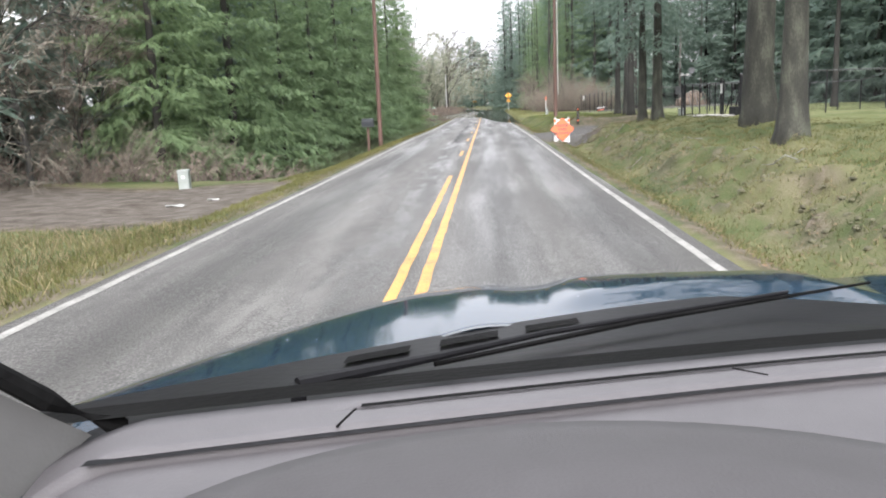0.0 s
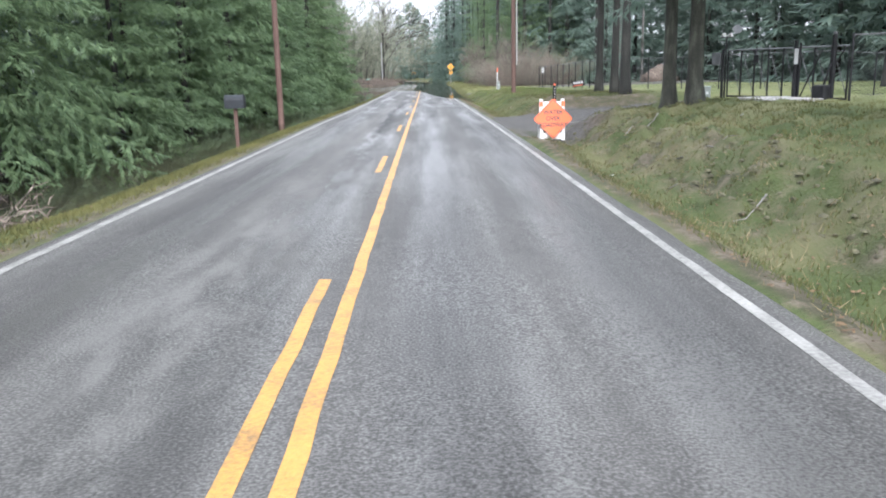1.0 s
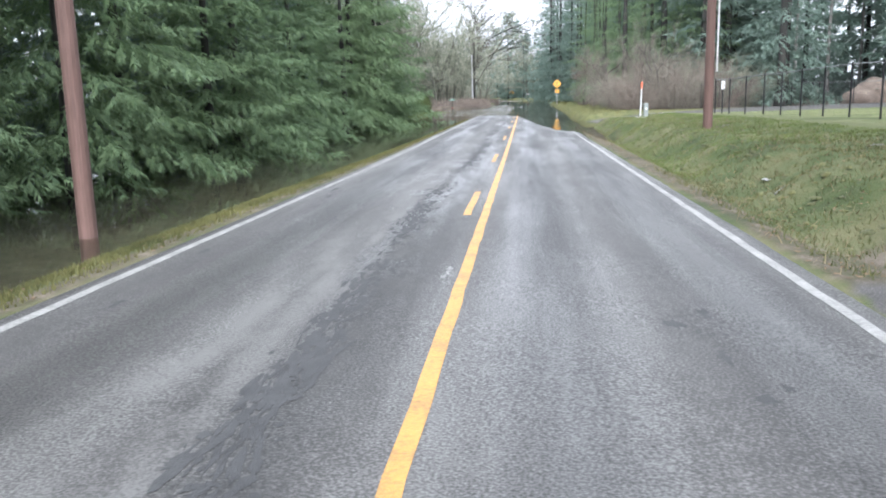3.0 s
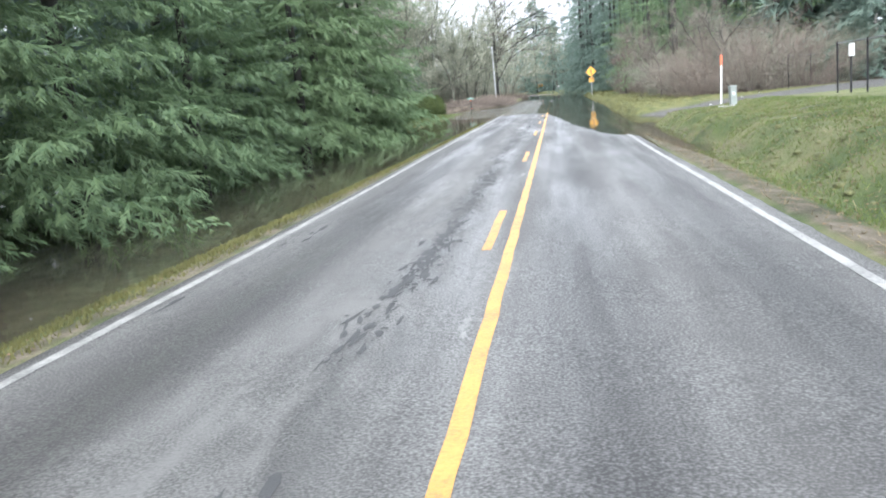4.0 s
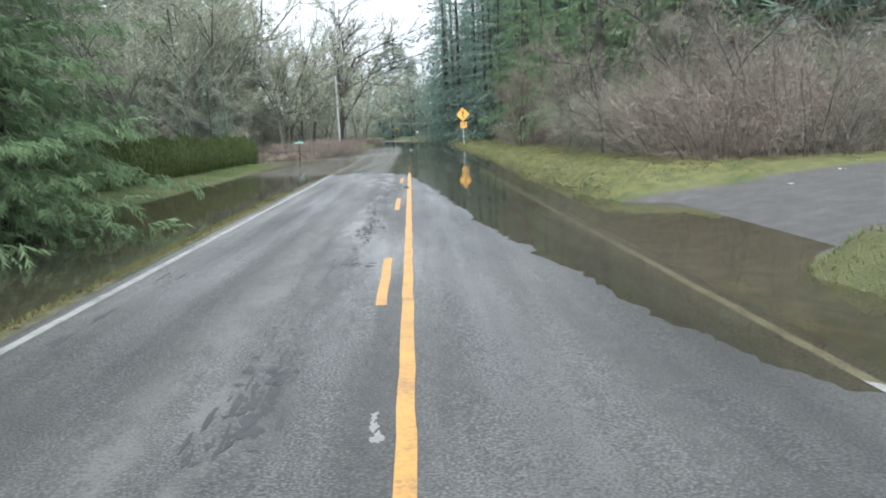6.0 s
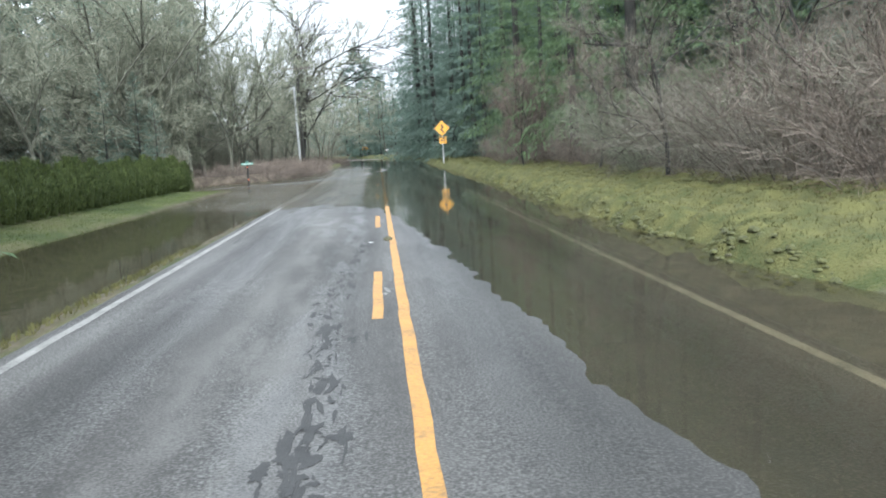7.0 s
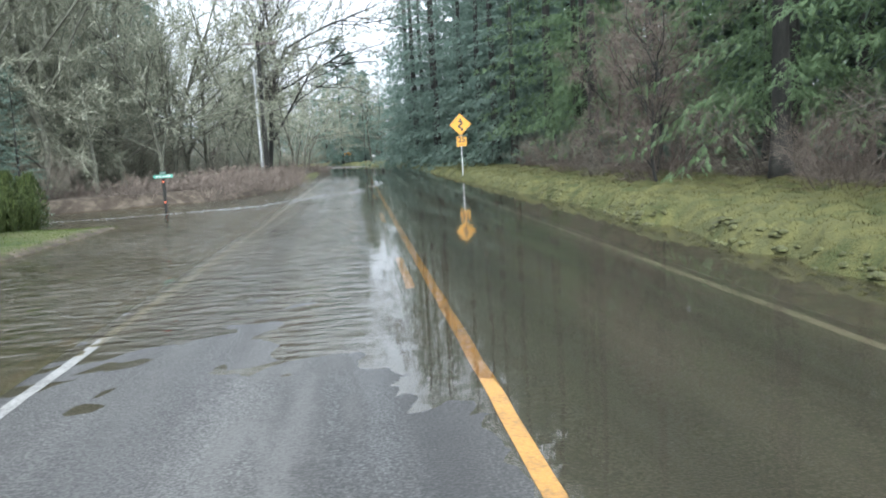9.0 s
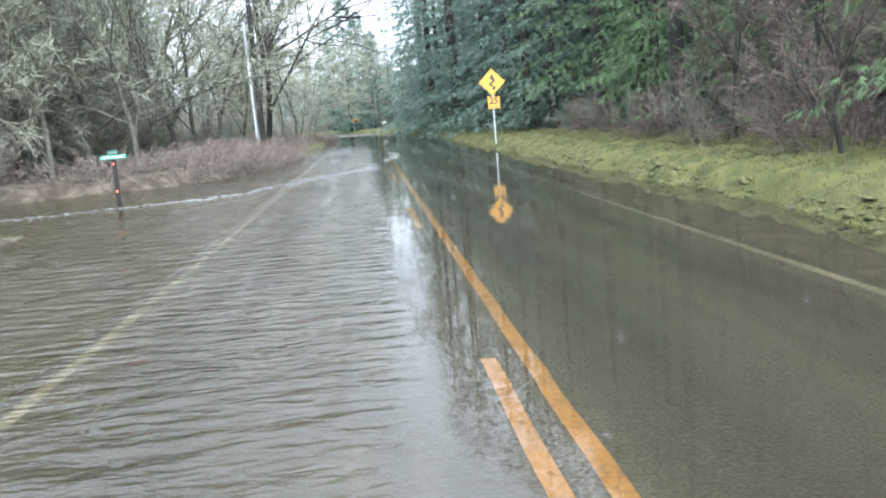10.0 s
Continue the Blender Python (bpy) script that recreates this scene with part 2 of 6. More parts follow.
GROUND, ASPHALT, WATER = ground_mat(), asphalt_mat(), water_mat()
WHITE_LINE = mat("worn_white_road_paint", [(0.06, 0.059, 0.054), (0.175, 0.17, 0.157), (0.265, 0.258, 0.24)], 2.5, 0.6, 0.3, 60, fine=0.5)
YELLOW_LINE = mat("worn_yellow_road_paint", [(0.13, 0.075, 0.028), (0.31, 0.158, 0.030), (0.385, 0.2, 0.038)], 2.5, 0.6, 0.3, 60, fine=0.5)
TAR = mat("dark_asphalt_crack", [(0.014, 0.014, 0.014), (0.036, 0.036, 0.035)], 6, 0.8, 0.3)
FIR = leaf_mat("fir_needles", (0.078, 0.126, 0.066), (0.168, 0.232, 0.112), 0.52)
# haze is put into the colour here: far needles paler and bluer than FIR
FIR_HAZED = leaf_mat("hazed_fir_needles", (0.100, 0.148, 0.124), (0.170, 0.222, 0.172), 0.54)
HEDGE = leaf_mat("arborvitae_leaf", (0.026, 0.040, 0.013), (0.095, 0.122, 0.038), per_object=0.2)
# canopy shade over the trunks is put into this dark bark colour
BARK = mat("shaded_furrowed_bark", [(0.008, 0.0078, 0.0065), (0.019, 0.0185, 0.0155), (0.042, 0.041, 0.034)], 3, 0.95, 0.9, 22, stretch=(1, 1, 0.25))
MOSSY_BARK = mat("mossy_bark", [(0.035, 0.035, 0.026), (0.075, 0.077, 0.056), (0.145, 0.15, 0.115)], 4, 0.95, 0.7, 22)
MOSS = mat("mossy_turf", [(0.034, 0.033, 0.015), (0.066, 0.070, 0.023), (0.11, 0.106, 0.038)], 1.4, 0.95, 0.9, 40, fine=0.5)
PALE_BARK = mat("pale_bark", [(0.07, 0.066, 0.06), (0.14, 0.134, 0.122), (0.22, 0.214, 0.20)], 3, 0.9, 0.7, 22, stretch=(1, 1, 0.3))
TWIG = leaf_mat("bare_twig", (0.08, 0.070, 0.058), (0.26, 0.23, 0.185), 0.0, 0.9)
GREY_TWIG = leaf_mat("grey_brown_twig", (0.058, 0.053, 0.043), (0.20, 0.182, 0.145), 0.0, 0.9)
DARK_TWIG = leaf_mat("dark_bare_twig", (0.035, 0.030, 0.026), (0.11, 0.096, 0.082), 0.0, 0.9)
RED_TWIG = leaf_mat("red_brown_twig", (0.070, 0.057, 0.047), (0.205, 0.166, 0.136), 0.0, 0.9)
LICHEN = leaf_mat("lichen_twig", (0.09, 0.098, 0.064), (0.32, 0.33, 0.255), 0.1, 0.95)
GRASS = leaf_mat("grass_blade", (0.028, 0.037, 0.012), (0.108, 0.110, 0.040), 0.25, 0.7, drift=1.6)
MOSS_BLADE = leaf_mat("mossy_grass_blade", (0.036, 0.042, 0.013), (0.135, 0.128, 0.045), 0.25, 0.7, drift=1.6)
LAWN = leaf_mat("green_grass_blade", (0.040, 0.066, 0.017), (0.132, 0.160, 0.048), 0.25, 0.7, drift=1.2)
MOSS_TRUNK = mat("dark_mossy_bark", [(0.008, 0.008, 0.006), (0.020, 0.020, 0.015), (0.062, 0.066, 0.048)], 3, 0.95, 0.9, 18, stretch=(1, 1, 0.3))
CLOD = mat("dark_wet_earth", [(0.030, 0.027, 0.016), (0.062, 0.058, 0.032), (0.10, 0.095, 0.052)], 2.5, 0.95, 0.9, 24)
DRY_GRASS = leaf_mat("dry_grass_blade", (0.06, 0.047, 0.024), (0.22, 0.18, 0.105), 0.2, 0.8)
LITTER = leaf_mat("fallen_leaf", (0.045, 0.028, 0.015), (0.17, 0.115, 0.065), 0.1, 0.8)
POLE_WOOD = mat("red_brown_treated_pole", [(0.046, 0.027, 0.022), (0.088, 0.050, 0.039), (0.13, 0.076, 0.062)], 2, 0.85, 0.6, 30, stretch=(1, 1, 0.08))
GREY_WOOD = mat("weathered_grey_wood", [(0.06, 0.05, 0.045), (0.13, 0.11, 0.10), (0.22, 0.20, 0.18)], 2, 0.9, 0.6, 30, stretch=(1, 1, 0.08))
GALV = mat("galvanised_steel", [(0.35, 0.36, 0.37), (0.52, 0.53, 0.54)], 5, 0.45, 0.1, metal=0.6)
STEEL_GREY = mat("dull_grey_steel", [(0.07, 0.072, 0.075), (0.13, 0.132, 0.135)], 5, 0.6, 0.1, spec=0.3)
BLACK_METAL = mat("black_painted_steel", [(0.010, 0.010, 0.011), (0.024, 0.024, 0.026)], 5, 0.6, 0.1, spec=0.2)
ORANGE = mat("orange_sign_sheeting", [(0.50, 0.078, 0.014), (0.60, 0.108, 0.022)], 1.5, 0.5, 0.05, fine=0.2)
YELLOW = mat("yellow_sign_sheeting", [(0.50, 0.24, 0.016), (0.58, 0.29, 0.022)], 1.5, 0.45, 0.05, fine=0.2)
SIGN_BLACK = mat("black_sign_print", [(0.01, 0.01, 0.01), (0.03, 0.03, 0.03)], 5, 0.5, 0)
SIGN_GREEN = mat("green_sign_sheeting", [(0.05, 0.20, 0.15), (0.09, 0.28, 0.21)], 4, 0.45, 0.05)
WHITE_PLASTIC = mat("white_plastic", [(0.36, 0.36, 0.35), (0.50, 0.50, 0.485)], 5, 0.45, 0.1)
RED_PLASTIC = mat("faded_red_plastic", [(0.55, 0.10, 0.04), (0.68, 0.16, 0.08)], 5, 0.5, 0.1)
GREY_GREEN = mat("grey_green_cabinet_paint", [(0.14, 0.16, 0.145), (0.20, 0.218, 0.203)], 4, 0.55, 0.15)
CONCRETE = mat("concrete", [(0.22, 0.21, 0.20), (0.33, 0.32, 0.31)], 4, 0.9, 0.4)
FOAM = mat("water_foam", [(0.12, 0.124, 0.12), (0.22, 0.227, 0.22)], 9, 0.5, 0.1)
EARTH = mat("bare_brown_earth", [(0.06, 0.045, 0.034), (0.13, 0.10, 0.078), (0.20, 0.16, 0.125)], 1.2, 0.95, 0.9, 14)
ROCK = mat("field_stone", [(0.14, 0.13, 0.12), (0.30, 0.29, 0.27)], 3, 0.9, 0.8, per_object=0.3)


# ---- building helpers ----
def part(name, bm, material, parent=None, label="", smooth=False):
    me = bpy.data.meshes.new(name)
    bm.to_mesh(me)
    bm.free()
    return part_of(name, me, material, parent, label, smooth)


def part_of(name, me, material, parent=None, label="", smooth=False):
    me.materials.append(material)
    if smooth:
        me.polygons.foreach_set("use_smooth", [True] * len(me.polygons))
    ob = new(name, me)
    ob.parent = parent
    return tagged(ob, label)


def thing(name, m, label, category, group="", kind=""):
    e = new(name)
    e.matrix_basis = m
    return tagged(e, label, category, group, kind)


def mesh_from(name, verts, faces):
    me = bpy.data.meshes.new(name)
    me.from_pydata([tuple(v) for v in verts], [], faces)
    me.update()
    return me


def box(bm, x0, y0, z0, x1, y1, z1, bevel=0.0, m=None):
    r = bmesh.ops.create_cube(bm, size=1, matrix=Matrix.Translation(((x0 + x1) / 2, (y0 + y1) / 2, (z0 + z1) / 2)) @ Matrix.Diagonal((x1 - x0, y1 - y0, z1 - z0, 1)))
    vs = r["verts"]
    if bevel:
        es = list({e for v in vs for e in v.link_edges})
        vs = [v for v in bmesh.ops.bevel(bm, geom=es, offset=bevel, segments=2, affect="EDGES", profile=0.5)["verts"]]
    if m is not None:
        bmesh.ops.transform(bm, matrix=m, verts=list({v for v in vs}))
    return bm


def one_box(*a, **k):
    return box(bmesh.new(), *a, **k)


def tube(bm, pts, radii, sides=8, cap=True):
    """A tapered tube along points."""
    pts = [Vector(p) for p in pts]
    rings = []
    for i, p in enumerate(pts):
        d = (pts[min(i + 1, len(pts) - 1)] - pts[max(i - 1, 0)]).normalized()
        a = d.orthogonal().normalized() if abs(d.z) < 0.9 else Vector((1, 0, 0))
        a = (a - d * a.dot(d)).normalized()
        b = d.cross(a)
        r = radii[i] if isinstance(radii, (list, tuple)) else radii
        rings.append([bm.verts.new(p + (a * math.cos(t) + b * math.sin(t)) * r) for t in (2 * math.pi * k / sides for k in range(sides))])
    for r0, r1 in zip(rings, rings[1:]):
        for k in range(sides):
            bm.faces.new((r0[k], r0[(k + 1) % sides], r1[(k + 1) % sides], r1[k]))
    if cap:
        bm.faces.new(rings[0][::-1])
        bm.faces.new(rings[-1])
    return bm


def lettering(name, text, size, parent, m, material, depth=0.002, align="CENTER", bold=0.0):
    cu = bpy.data.curves.new(name, "FONT")
    cu.body, cu.size, cu.align_x, cu.align_y, cu.extrude = text, size, align, "CENTER", depth
    cu.offset = bold
    tmp = new("tmp", cu)
    me = bpy.data.meshes.new_from_object(tmp.evaluated_get(bpy.context.evaluated_depsgraph_get()))
    bpy.data.objects.remove(tmp)
    bpy.data.curves.remove(cu)
    ob = part_of(name, me, material, parent)
    ob.matrix_basis = m
    return ob


def step(a, b, x):
    t = np.clip((x - a) / (b - a), 0, 1)
    return t * t * (3 - 2 * t)


def wavy(x, y, s, seed=0.0):
    """A cheap smooth random height field, about -1 to 1."""
    return (np.sin(x * s * 1.3 + 1.7 * np.sin(y * s * 0.7 + seed) + seed) + np.sin(y * s * 1.1 + 1.9 * np.sin(x * s * 0.9 - seed) + 2.1 * seed)
            + 0.6 * np.sin((x * 1.7 + y * 1.9) * s + seed * 3.3) + 0.5 * np.sin((x * 2.3 - y * 2.9) * s + seed * 1.9)) / 3.1


# ---- plan: heights of road and land; the flood stands at z = 0 ----
ROAD_Y = np.array([-80, -20, 20, 50, 70, 90, 110, 140, 200, 260, 400.0])
ROAD_Z = np.array([1.2, 0.83, 0.53, 0.39, 0.19, 0.07, 0.03, 0.0, -0.04, 0.18, 0.5])


def bend(y):
    """The road's middle swings left far ahead."""
    return -np.maximum(0, y - 205.0) ** 2 / 330.0


def road_z(x, y):
    x, y = np.asarray(x, float), np.asarray(y, float)
    za = np.interp(y, ROAD_Y, ROAD_Z) - 0.008 * x
    # the flood's edge runs aslant from the right verge to the middle line, then straight across the far lane
    slant = np.interp(y, [88, 90.5, 91.3, 93.4, 95.4, 99, 102, 107, 112, 116, 118, 121, 126], [3.9, 3.2, 2.75, 2.42, 2.2, 1.75, 1.45, 1.1, 0.75, 0.4, 0.2, -0.1, -0.5])
    across = np.interp(x, [-3.7, -3.0, -2.0, -1.2, -0.6, 0.0, 0.6], [124.0, 124.1, 124.6, 123.8, 122.2, 121.0, 121.0])
    ragged = 0.004 * wavy(x, y, 1.7) + 0.003 * wavy(x, y, 4.3, 2.0) + 0.0022 * wavy(x, y, 9.7, 5.0) + 0.0013 * wavy(x, y, 17.0, 1.0)
    zb = np.clip(np.minimum(0.026 * (slant - x), 0.0042 * (across - y)) + 0.8 * ragged, -0.06, 0.4)
    zb = zb + 0.10 * step(215, 250, y)
    w = step(72, 90, y)
    return (1 - w) * za + w * zb


def land_z(x, y):
    """Verges, ditches, banks, drives and the flooded floor of the wood."""
    x, y = np.asarray(x, float) - bend(np.asarray(y, float)), np.asarray(y, float)
    zr = road_z(np.clip(x, -3.9, 3.6), y)
    # left: a narrow verge falls to the flood; dry ground with a gravel drive before it
    wl_ = np.interp(y, [20, 45, 62, 70, 80, 95, 110, 125, 160, 175, 220], [-5.9, -5.8, -5.3, -5.0, -4.7, -4.4, -4.35, -4.1, -4.2, -4.4, -6.0])
    d = wl_ - x
    left_wet = np.where(d < 0, zr - (zr + 0.02) * np.clip((-3.9 - x) / (-3.9 - wl_), 0, 1) ** 1.6, np.maximum(-0.02 - 0.28 * d, -0.5))
    left_wet = np.where(x < -25, left_wet + step(-25, -45, x) * 1.2, left_wet)
    left_dry = zr - 0.10 * step(-4.2, -6.5, x) + 0.10 * wavy(x, y, 0.6) * step(-5, -8, x)
    left = left_dry + (left_wet - left_dry) * step(24, 29, y + 0.25 * (x + 5))
    # the strip of lawn before the hedge stands out of the water
    lawn = step(-7.6, -9.0, x - 0.02 * (y - 120)) * step(104, 114, y) * (1 - step(139, 149, y - 0.55 * (x + 10)))
    left = left + lawn * (0.62 + 0.25 * step(-9, -12, x))
    # far bank with brambles beyond the side road
    shore = np.interp(y, [150, 153.6, 154.4, 155.2, 157, 160, 165, 172, 190, 220], [-16, -13, -10.5, -8.0, -6.4, -5.5, -4.9, -4.8, -4.6, -5.2])
    mound = step(shore + 0.2, shore - 1.6, x) * step(151, 154, y)
    left = np.where(mound > 0, left + mound * (np.maximum(0.35, left) - left + 0.2), left)
    # right: verge, ditch, bank and field
    top = np.interp(y, [-80, 0, 40, 60, 75, 92, 110, 140, 170, 200, 260], [1.6, 1.55, 1.36, 1.15, 1.08, 0.78, 0.62, 0.62, 0.55, 0.5, 0.6])
    foot = np.interp(y, [-80, 20, 45, 75, 88, 100, 110, 122, 140, 152, 178, 240], [4.6, 4.7, 4.6, 4.5, 4.5, 4.7, 4.45, 4.5, 4.95, 4.75, 4.8, 5.0])
    low = np.interp(y, [-80, 20, 45, 60, 80, 90, 100, 250], [0.75, 0.12, 0.04, 0.12, -0.03, -0.12, -0.13, -0.13])
    rise = np.interp(y, [-80, 40, 70, 95, 110, 250], [2.6, 2.4, 2.0, 1.2, 0.75, 0.9])
    verge = zr + (low - zr) * step(3.7, foot + 0.2, x)
    lumps = (0.11 * wavy(x, y, 2.3, 1.0) + 0.08 * wavy(x, y, 5.5, 4.0)) * (1 + 0.85 * (1 - step(40, 50, y)) - 0.55 * step(56, 68, y) * (1 - step(100, 108, y)))
    scarp = low + (top - low) * (0.72 * step(foot, foot + rise, x + 0.35 * wavy(x * 0.2, y, 1.3, 5.0)) + 0.28 * step(foot + rise * 0.7, foot + rise + 4, x)) + lumps * step(foot, foot + 0.8, x) * (1 - 0.6 * step(foot + 3, foot + 7, x))
    scarp = scarp + (0.05 * wavy(x, y, 9.0, 2.0) + 0.035 * wavy(x, y, 15.0, 7.0)) * step(foot + 0.1, foot + 0.5, x) * (1 - step(foot + 1.6, foot + 3.2, x)) * step(104, 110, y)
    right = np.where(x < foot, verge, scarp)
    # two drives cut through the bank
    def drive(y0, y1, z_of_x, soft=1.6):
        m = step(y0 - soft, y0, y) * (1 - step(y1, y1 + soft, y))
        return m, z_of_x
    m1, z1 = drive(45.0, 52.0, np.interp(x, [3.6, 6, 12, 30], [0.36, 0.42, 0.9, 1.1]))
    slant = 0.28 * np.maximum(0, x - 8)
    m2 = step(94.5 + slant * 0.6, 96.5 + slant * 0.6, y) * (1 - step(103.5 + slant, 106.0 + slant, y))
    z2 = np.interp(x, [3.6, 4.6, 5.8, 10, 16, 40], [-0.09, -0.10, -0.03, 0.45, 0.7, 0.9])
    right = right + (z1 - right) * m1
    right = right + (z2 - right) * m2
    right = right - 0.26 * np.exp(-((x - 4.95) / 0.9) ** 2 - ((y - 42.7) / 1.6) ** 2)  # hollow at the culvert
    right = right + 0.24 * np.exp(-((x - 4.3) / 0.8) ** 2 - ((y - 37.2) / 2.2) ** 2) + 0.3 * np.exp(-((x - 6.6) / 1.3) ** 2 - ((y - 53.4) / 1.5) ** 2)
    out = np.where(x < 0, left, right)
    under = np.minimum(zr - 0.06, out)
    return np.where((x > -3.95) & (x < 3.62), under, out)


def zones(x, y):
    """Soil, moss and gravel, 0 to 1, over the plan."""
    xs = x - bend(y)
    soil = np.where((xs < -3.9) & (xs > -4.3), 0.55, 0.0)
    soil = np.where((xs > 3.5) & (xs < 4.3), 0.55, soil)
    # bare bank soil; the wavy term paints shaded spots in as extra soil
    soil = np.maximum(soil, (0.36 - 0.14 * step(38, 54, y) + 0.2 * step(0.15, 0.7, wavy(xs * 1.6, y, 1.7, 2.0)) * (1 - step(38, 46, y))) * (step(4.6, 5.3, xs) - step(6.4, 7.4, xs)) * (y < 106))
    soil = np.maximum(soil, 0.4 * (step(3.6, 4.0, xs) - step(5.0, 5.6, xs)) * step(74, 80, y) * (1 - step(92, 97, y)))
    soil = np.maximum(soil, step(-5.3, -5.8, xs) * step(26, 30, y) * (1 - step(-7.8, -9.2, xs) * step(106, 113, y) * (1 - step(140, 148, y))))
    soil = np.maximum(soil, 0.9 * step(7.8, 10.8, xs) * step(106, 112, y))
    soil = np.maximum(soil, 0.9 * step(31, 37, xs))
    soil = np.maximum(soil, 0.55 * (xs > 3.5) * (step(50.5, 52, y) - step(54, 57, y)) * (1 - step(10, 14, xs)))
    soil = np.maximum(soil, 0.8 * step(-12, -14, xs) * (y < 30))
    soil = np.maximum(soil, np.exp(-((xs - 5.4) / 1.7) ** 2 - ((y - 42.6) / 2.2) ** 2))
    moss = np.where(xs > 4.5, 0.55 * step(96, 108, y), 0.0) + np.where(xs < -5, 0.5 * (y > 150), 0)
    moss = moss + np.where((xs < -3.9) & (xs > -5.3), 0.35, 0)
    g1 = (xs > 3.5) * step(44, 45.5, y) * (1 - step(51.5, 53, y)) * (1 - 0.3 * step(8, 20, xs))
    sl = 0.28 * np.maximum(0, xs - 8)
    g2 = (xs > 3.5) * step(95.3 + sl * 0.6, 96.5 + sl * 0.6, y) * (1 - step(103.6 + sl, 105.2 + sl, y))
    g3 = (xs < -4.6) * step(13.5, 15.2, y + 0.1 * (xs + 5)) * (1 - step(21.5, 24.5, y + 0.15 * (xs + 5)))
    soil = np.maximum(soil, g3)
    g4 = np.exp(-((xs - 4.9) / 1.5) ** 4 - ((y - 42.9) / 2.6) ** 4)
    return soil, moss, np.maximum(np.maximum(g1, g2), np.maximum(0.42 * g3, 0.62 * g4))


def grid_mesh(name, xs, ys, zf):
    X, Y = np.meshgrid(xs, ys)
    Z = zf(X, Y)
    nx, ny = len(xs), len(ys)
    idx = np.arange(nx * ny).reshape(ny, nx)
    f = np.stack([idx[:-1, :-1], idx[:-1, 1:], idx[1:, 1:], idx[1:, :-1]], -1).reshape(-1, 4)
    me = bpy.data.meshes.new(name)
    me.from_pydata(np.stack([X, Y, Z], -1).reshape(-1, 3).tolist(), [], f.tolist())
    me.update()
    return me, X.ravel(), Y.ravel()


xs = np.concatenate([[-900, -400, -200, -120, -80], np.arange(-60, -24, 3.0), np.arange(-24, -10, 1.0), np.arange(-10, 4.2, 0.25), np.arange(4.2, 8, 0.12), np.arange(8, 10, 0.25), np.arange(10, 24, 0.8), np.arange(24, 60, 3.0), [60, 80, 120, 200, 400, 900]])
ys = np.concatenate([[-900, -400, -200, -120, -80, -60, -40, -20], np.arange(-10, 30, 0.6), np.arange(30, 104, 0.5), np.arange(104, 150, 0.25), np.arange(150, 220, 1.0), np.arange(220, 320, 4.0), [320, 360, 420, 600, 900, 1500]])
me, gx, gy = grid_mesh("ground", xs, ys, land_z)
col = me.color_attributes.new("zone", "FLOAT_COLOR", "POINT")
zs, zm, zg = zones(gx, gy)
col.data.foreach_set("color", np.stack([zs, zm, zg, np.ones_like(zs)], -1).astype(np.float32).ravel())
ground = part_of("ground", me, GROUND, smooth=True)
tagged(ground, "winter grass, moss, soil and gravel beside the road", "ground", kind="structure")

# road: asphalt sheet on its bed, with a low broken edge
rx = np.arange(-3.95, 3.66, 0.1)
ry = np.concatenate([np.arange(-60, 60, 2.0), np.arange(60, 82, 0.4), np.arange(82, 128, 0.17), np.arange(128, 140, 0.4), np.arange(140, 200, 1.0), np.arange(200, 300, 2.0)])
me, _, _ = grid_mesh("road", rx, ry, road_z)
co = np.empty(len(me.vertices) * 3)
me.vertices.foreach_get("co", co)
co = co.reshape(-1, 3)
rag = 0.07 * wavy(co[:, 0] * 0, co[:, 1], 2.9) + 0.05 * wavy(co[:, 0] * 0, co[:, 1], 7.3, 3.0)
outer = (co[:, 0] < -3.9) | (co[:, 0] > 3.6)
co[outer, 2] -= 0.07
co[outer, 0] += rag[outer]
co[:, 0] += bend(co[:, 1])
me.vertices.foreach_set("co", co.ravel())
road = part_of("road", me, ASPHALT, smooth=True)
tagged(road, "damp worn grey asphalt of a two-lane country road, dipping into flood water", "road", kind="structure")


def stripe(name, x, y0, y1, w, material, parent, lift=0.005, n=None):
    n = n or max(2, int((y1 - y0) / 0.5))
    t = np.linspace(y0, y1, n + 1)
    wob = 0.006 * np.sin(t * 3.1) + 0.004 * np.sin(t * 7.7)
    v, f = [], []
    for k, y in enumerate(t):
        for s in (-1, 1):
            px = x + s * (w / 2 + (wob[k] if s > 0 else -wob[k] * 0.7))
            v.append((px + bend(y), y, float(road_z(px, y)) + lift))
    for k in range(n):
        f.append((2 * k, 2 * k + 1, 2 * k + 3, 2 * k + 2))
    return part_of(name, mesh_from(name, v, f), material, parent)


stripe("edge_line", -3.63, -60, 290, 0.12, WHITE_LINE, road)
stripe("edge_line", 3.30, -60, 290, 0.12, WHITE_LINE, road)
stripe("centre_line", 0.0, -60, 290, 0.125, YELLOW_LINE, road)
stripe("no_passing_line", -0.29, -60, 22.7, 0.12, YELLOW_LINE, road)
for y0 in (31.5, 44.0, 57.2, 68.6, 81.4, 93.9, 104.9, 115.3, 127.0, 138.1, 149.5, 161, 173, 185, 197, 209):
    stripe("centre_dash", -0.29, y0, y0 + 3.4, 0.12, YELLOW_LINE, road)


PALE_PAINT = mat("worn_pale_paint", [(0.09, 0.09, 0.085), (0.22, 0.215, 0.20)], 6, 0.7, 0.3, 60, fine=0.6)

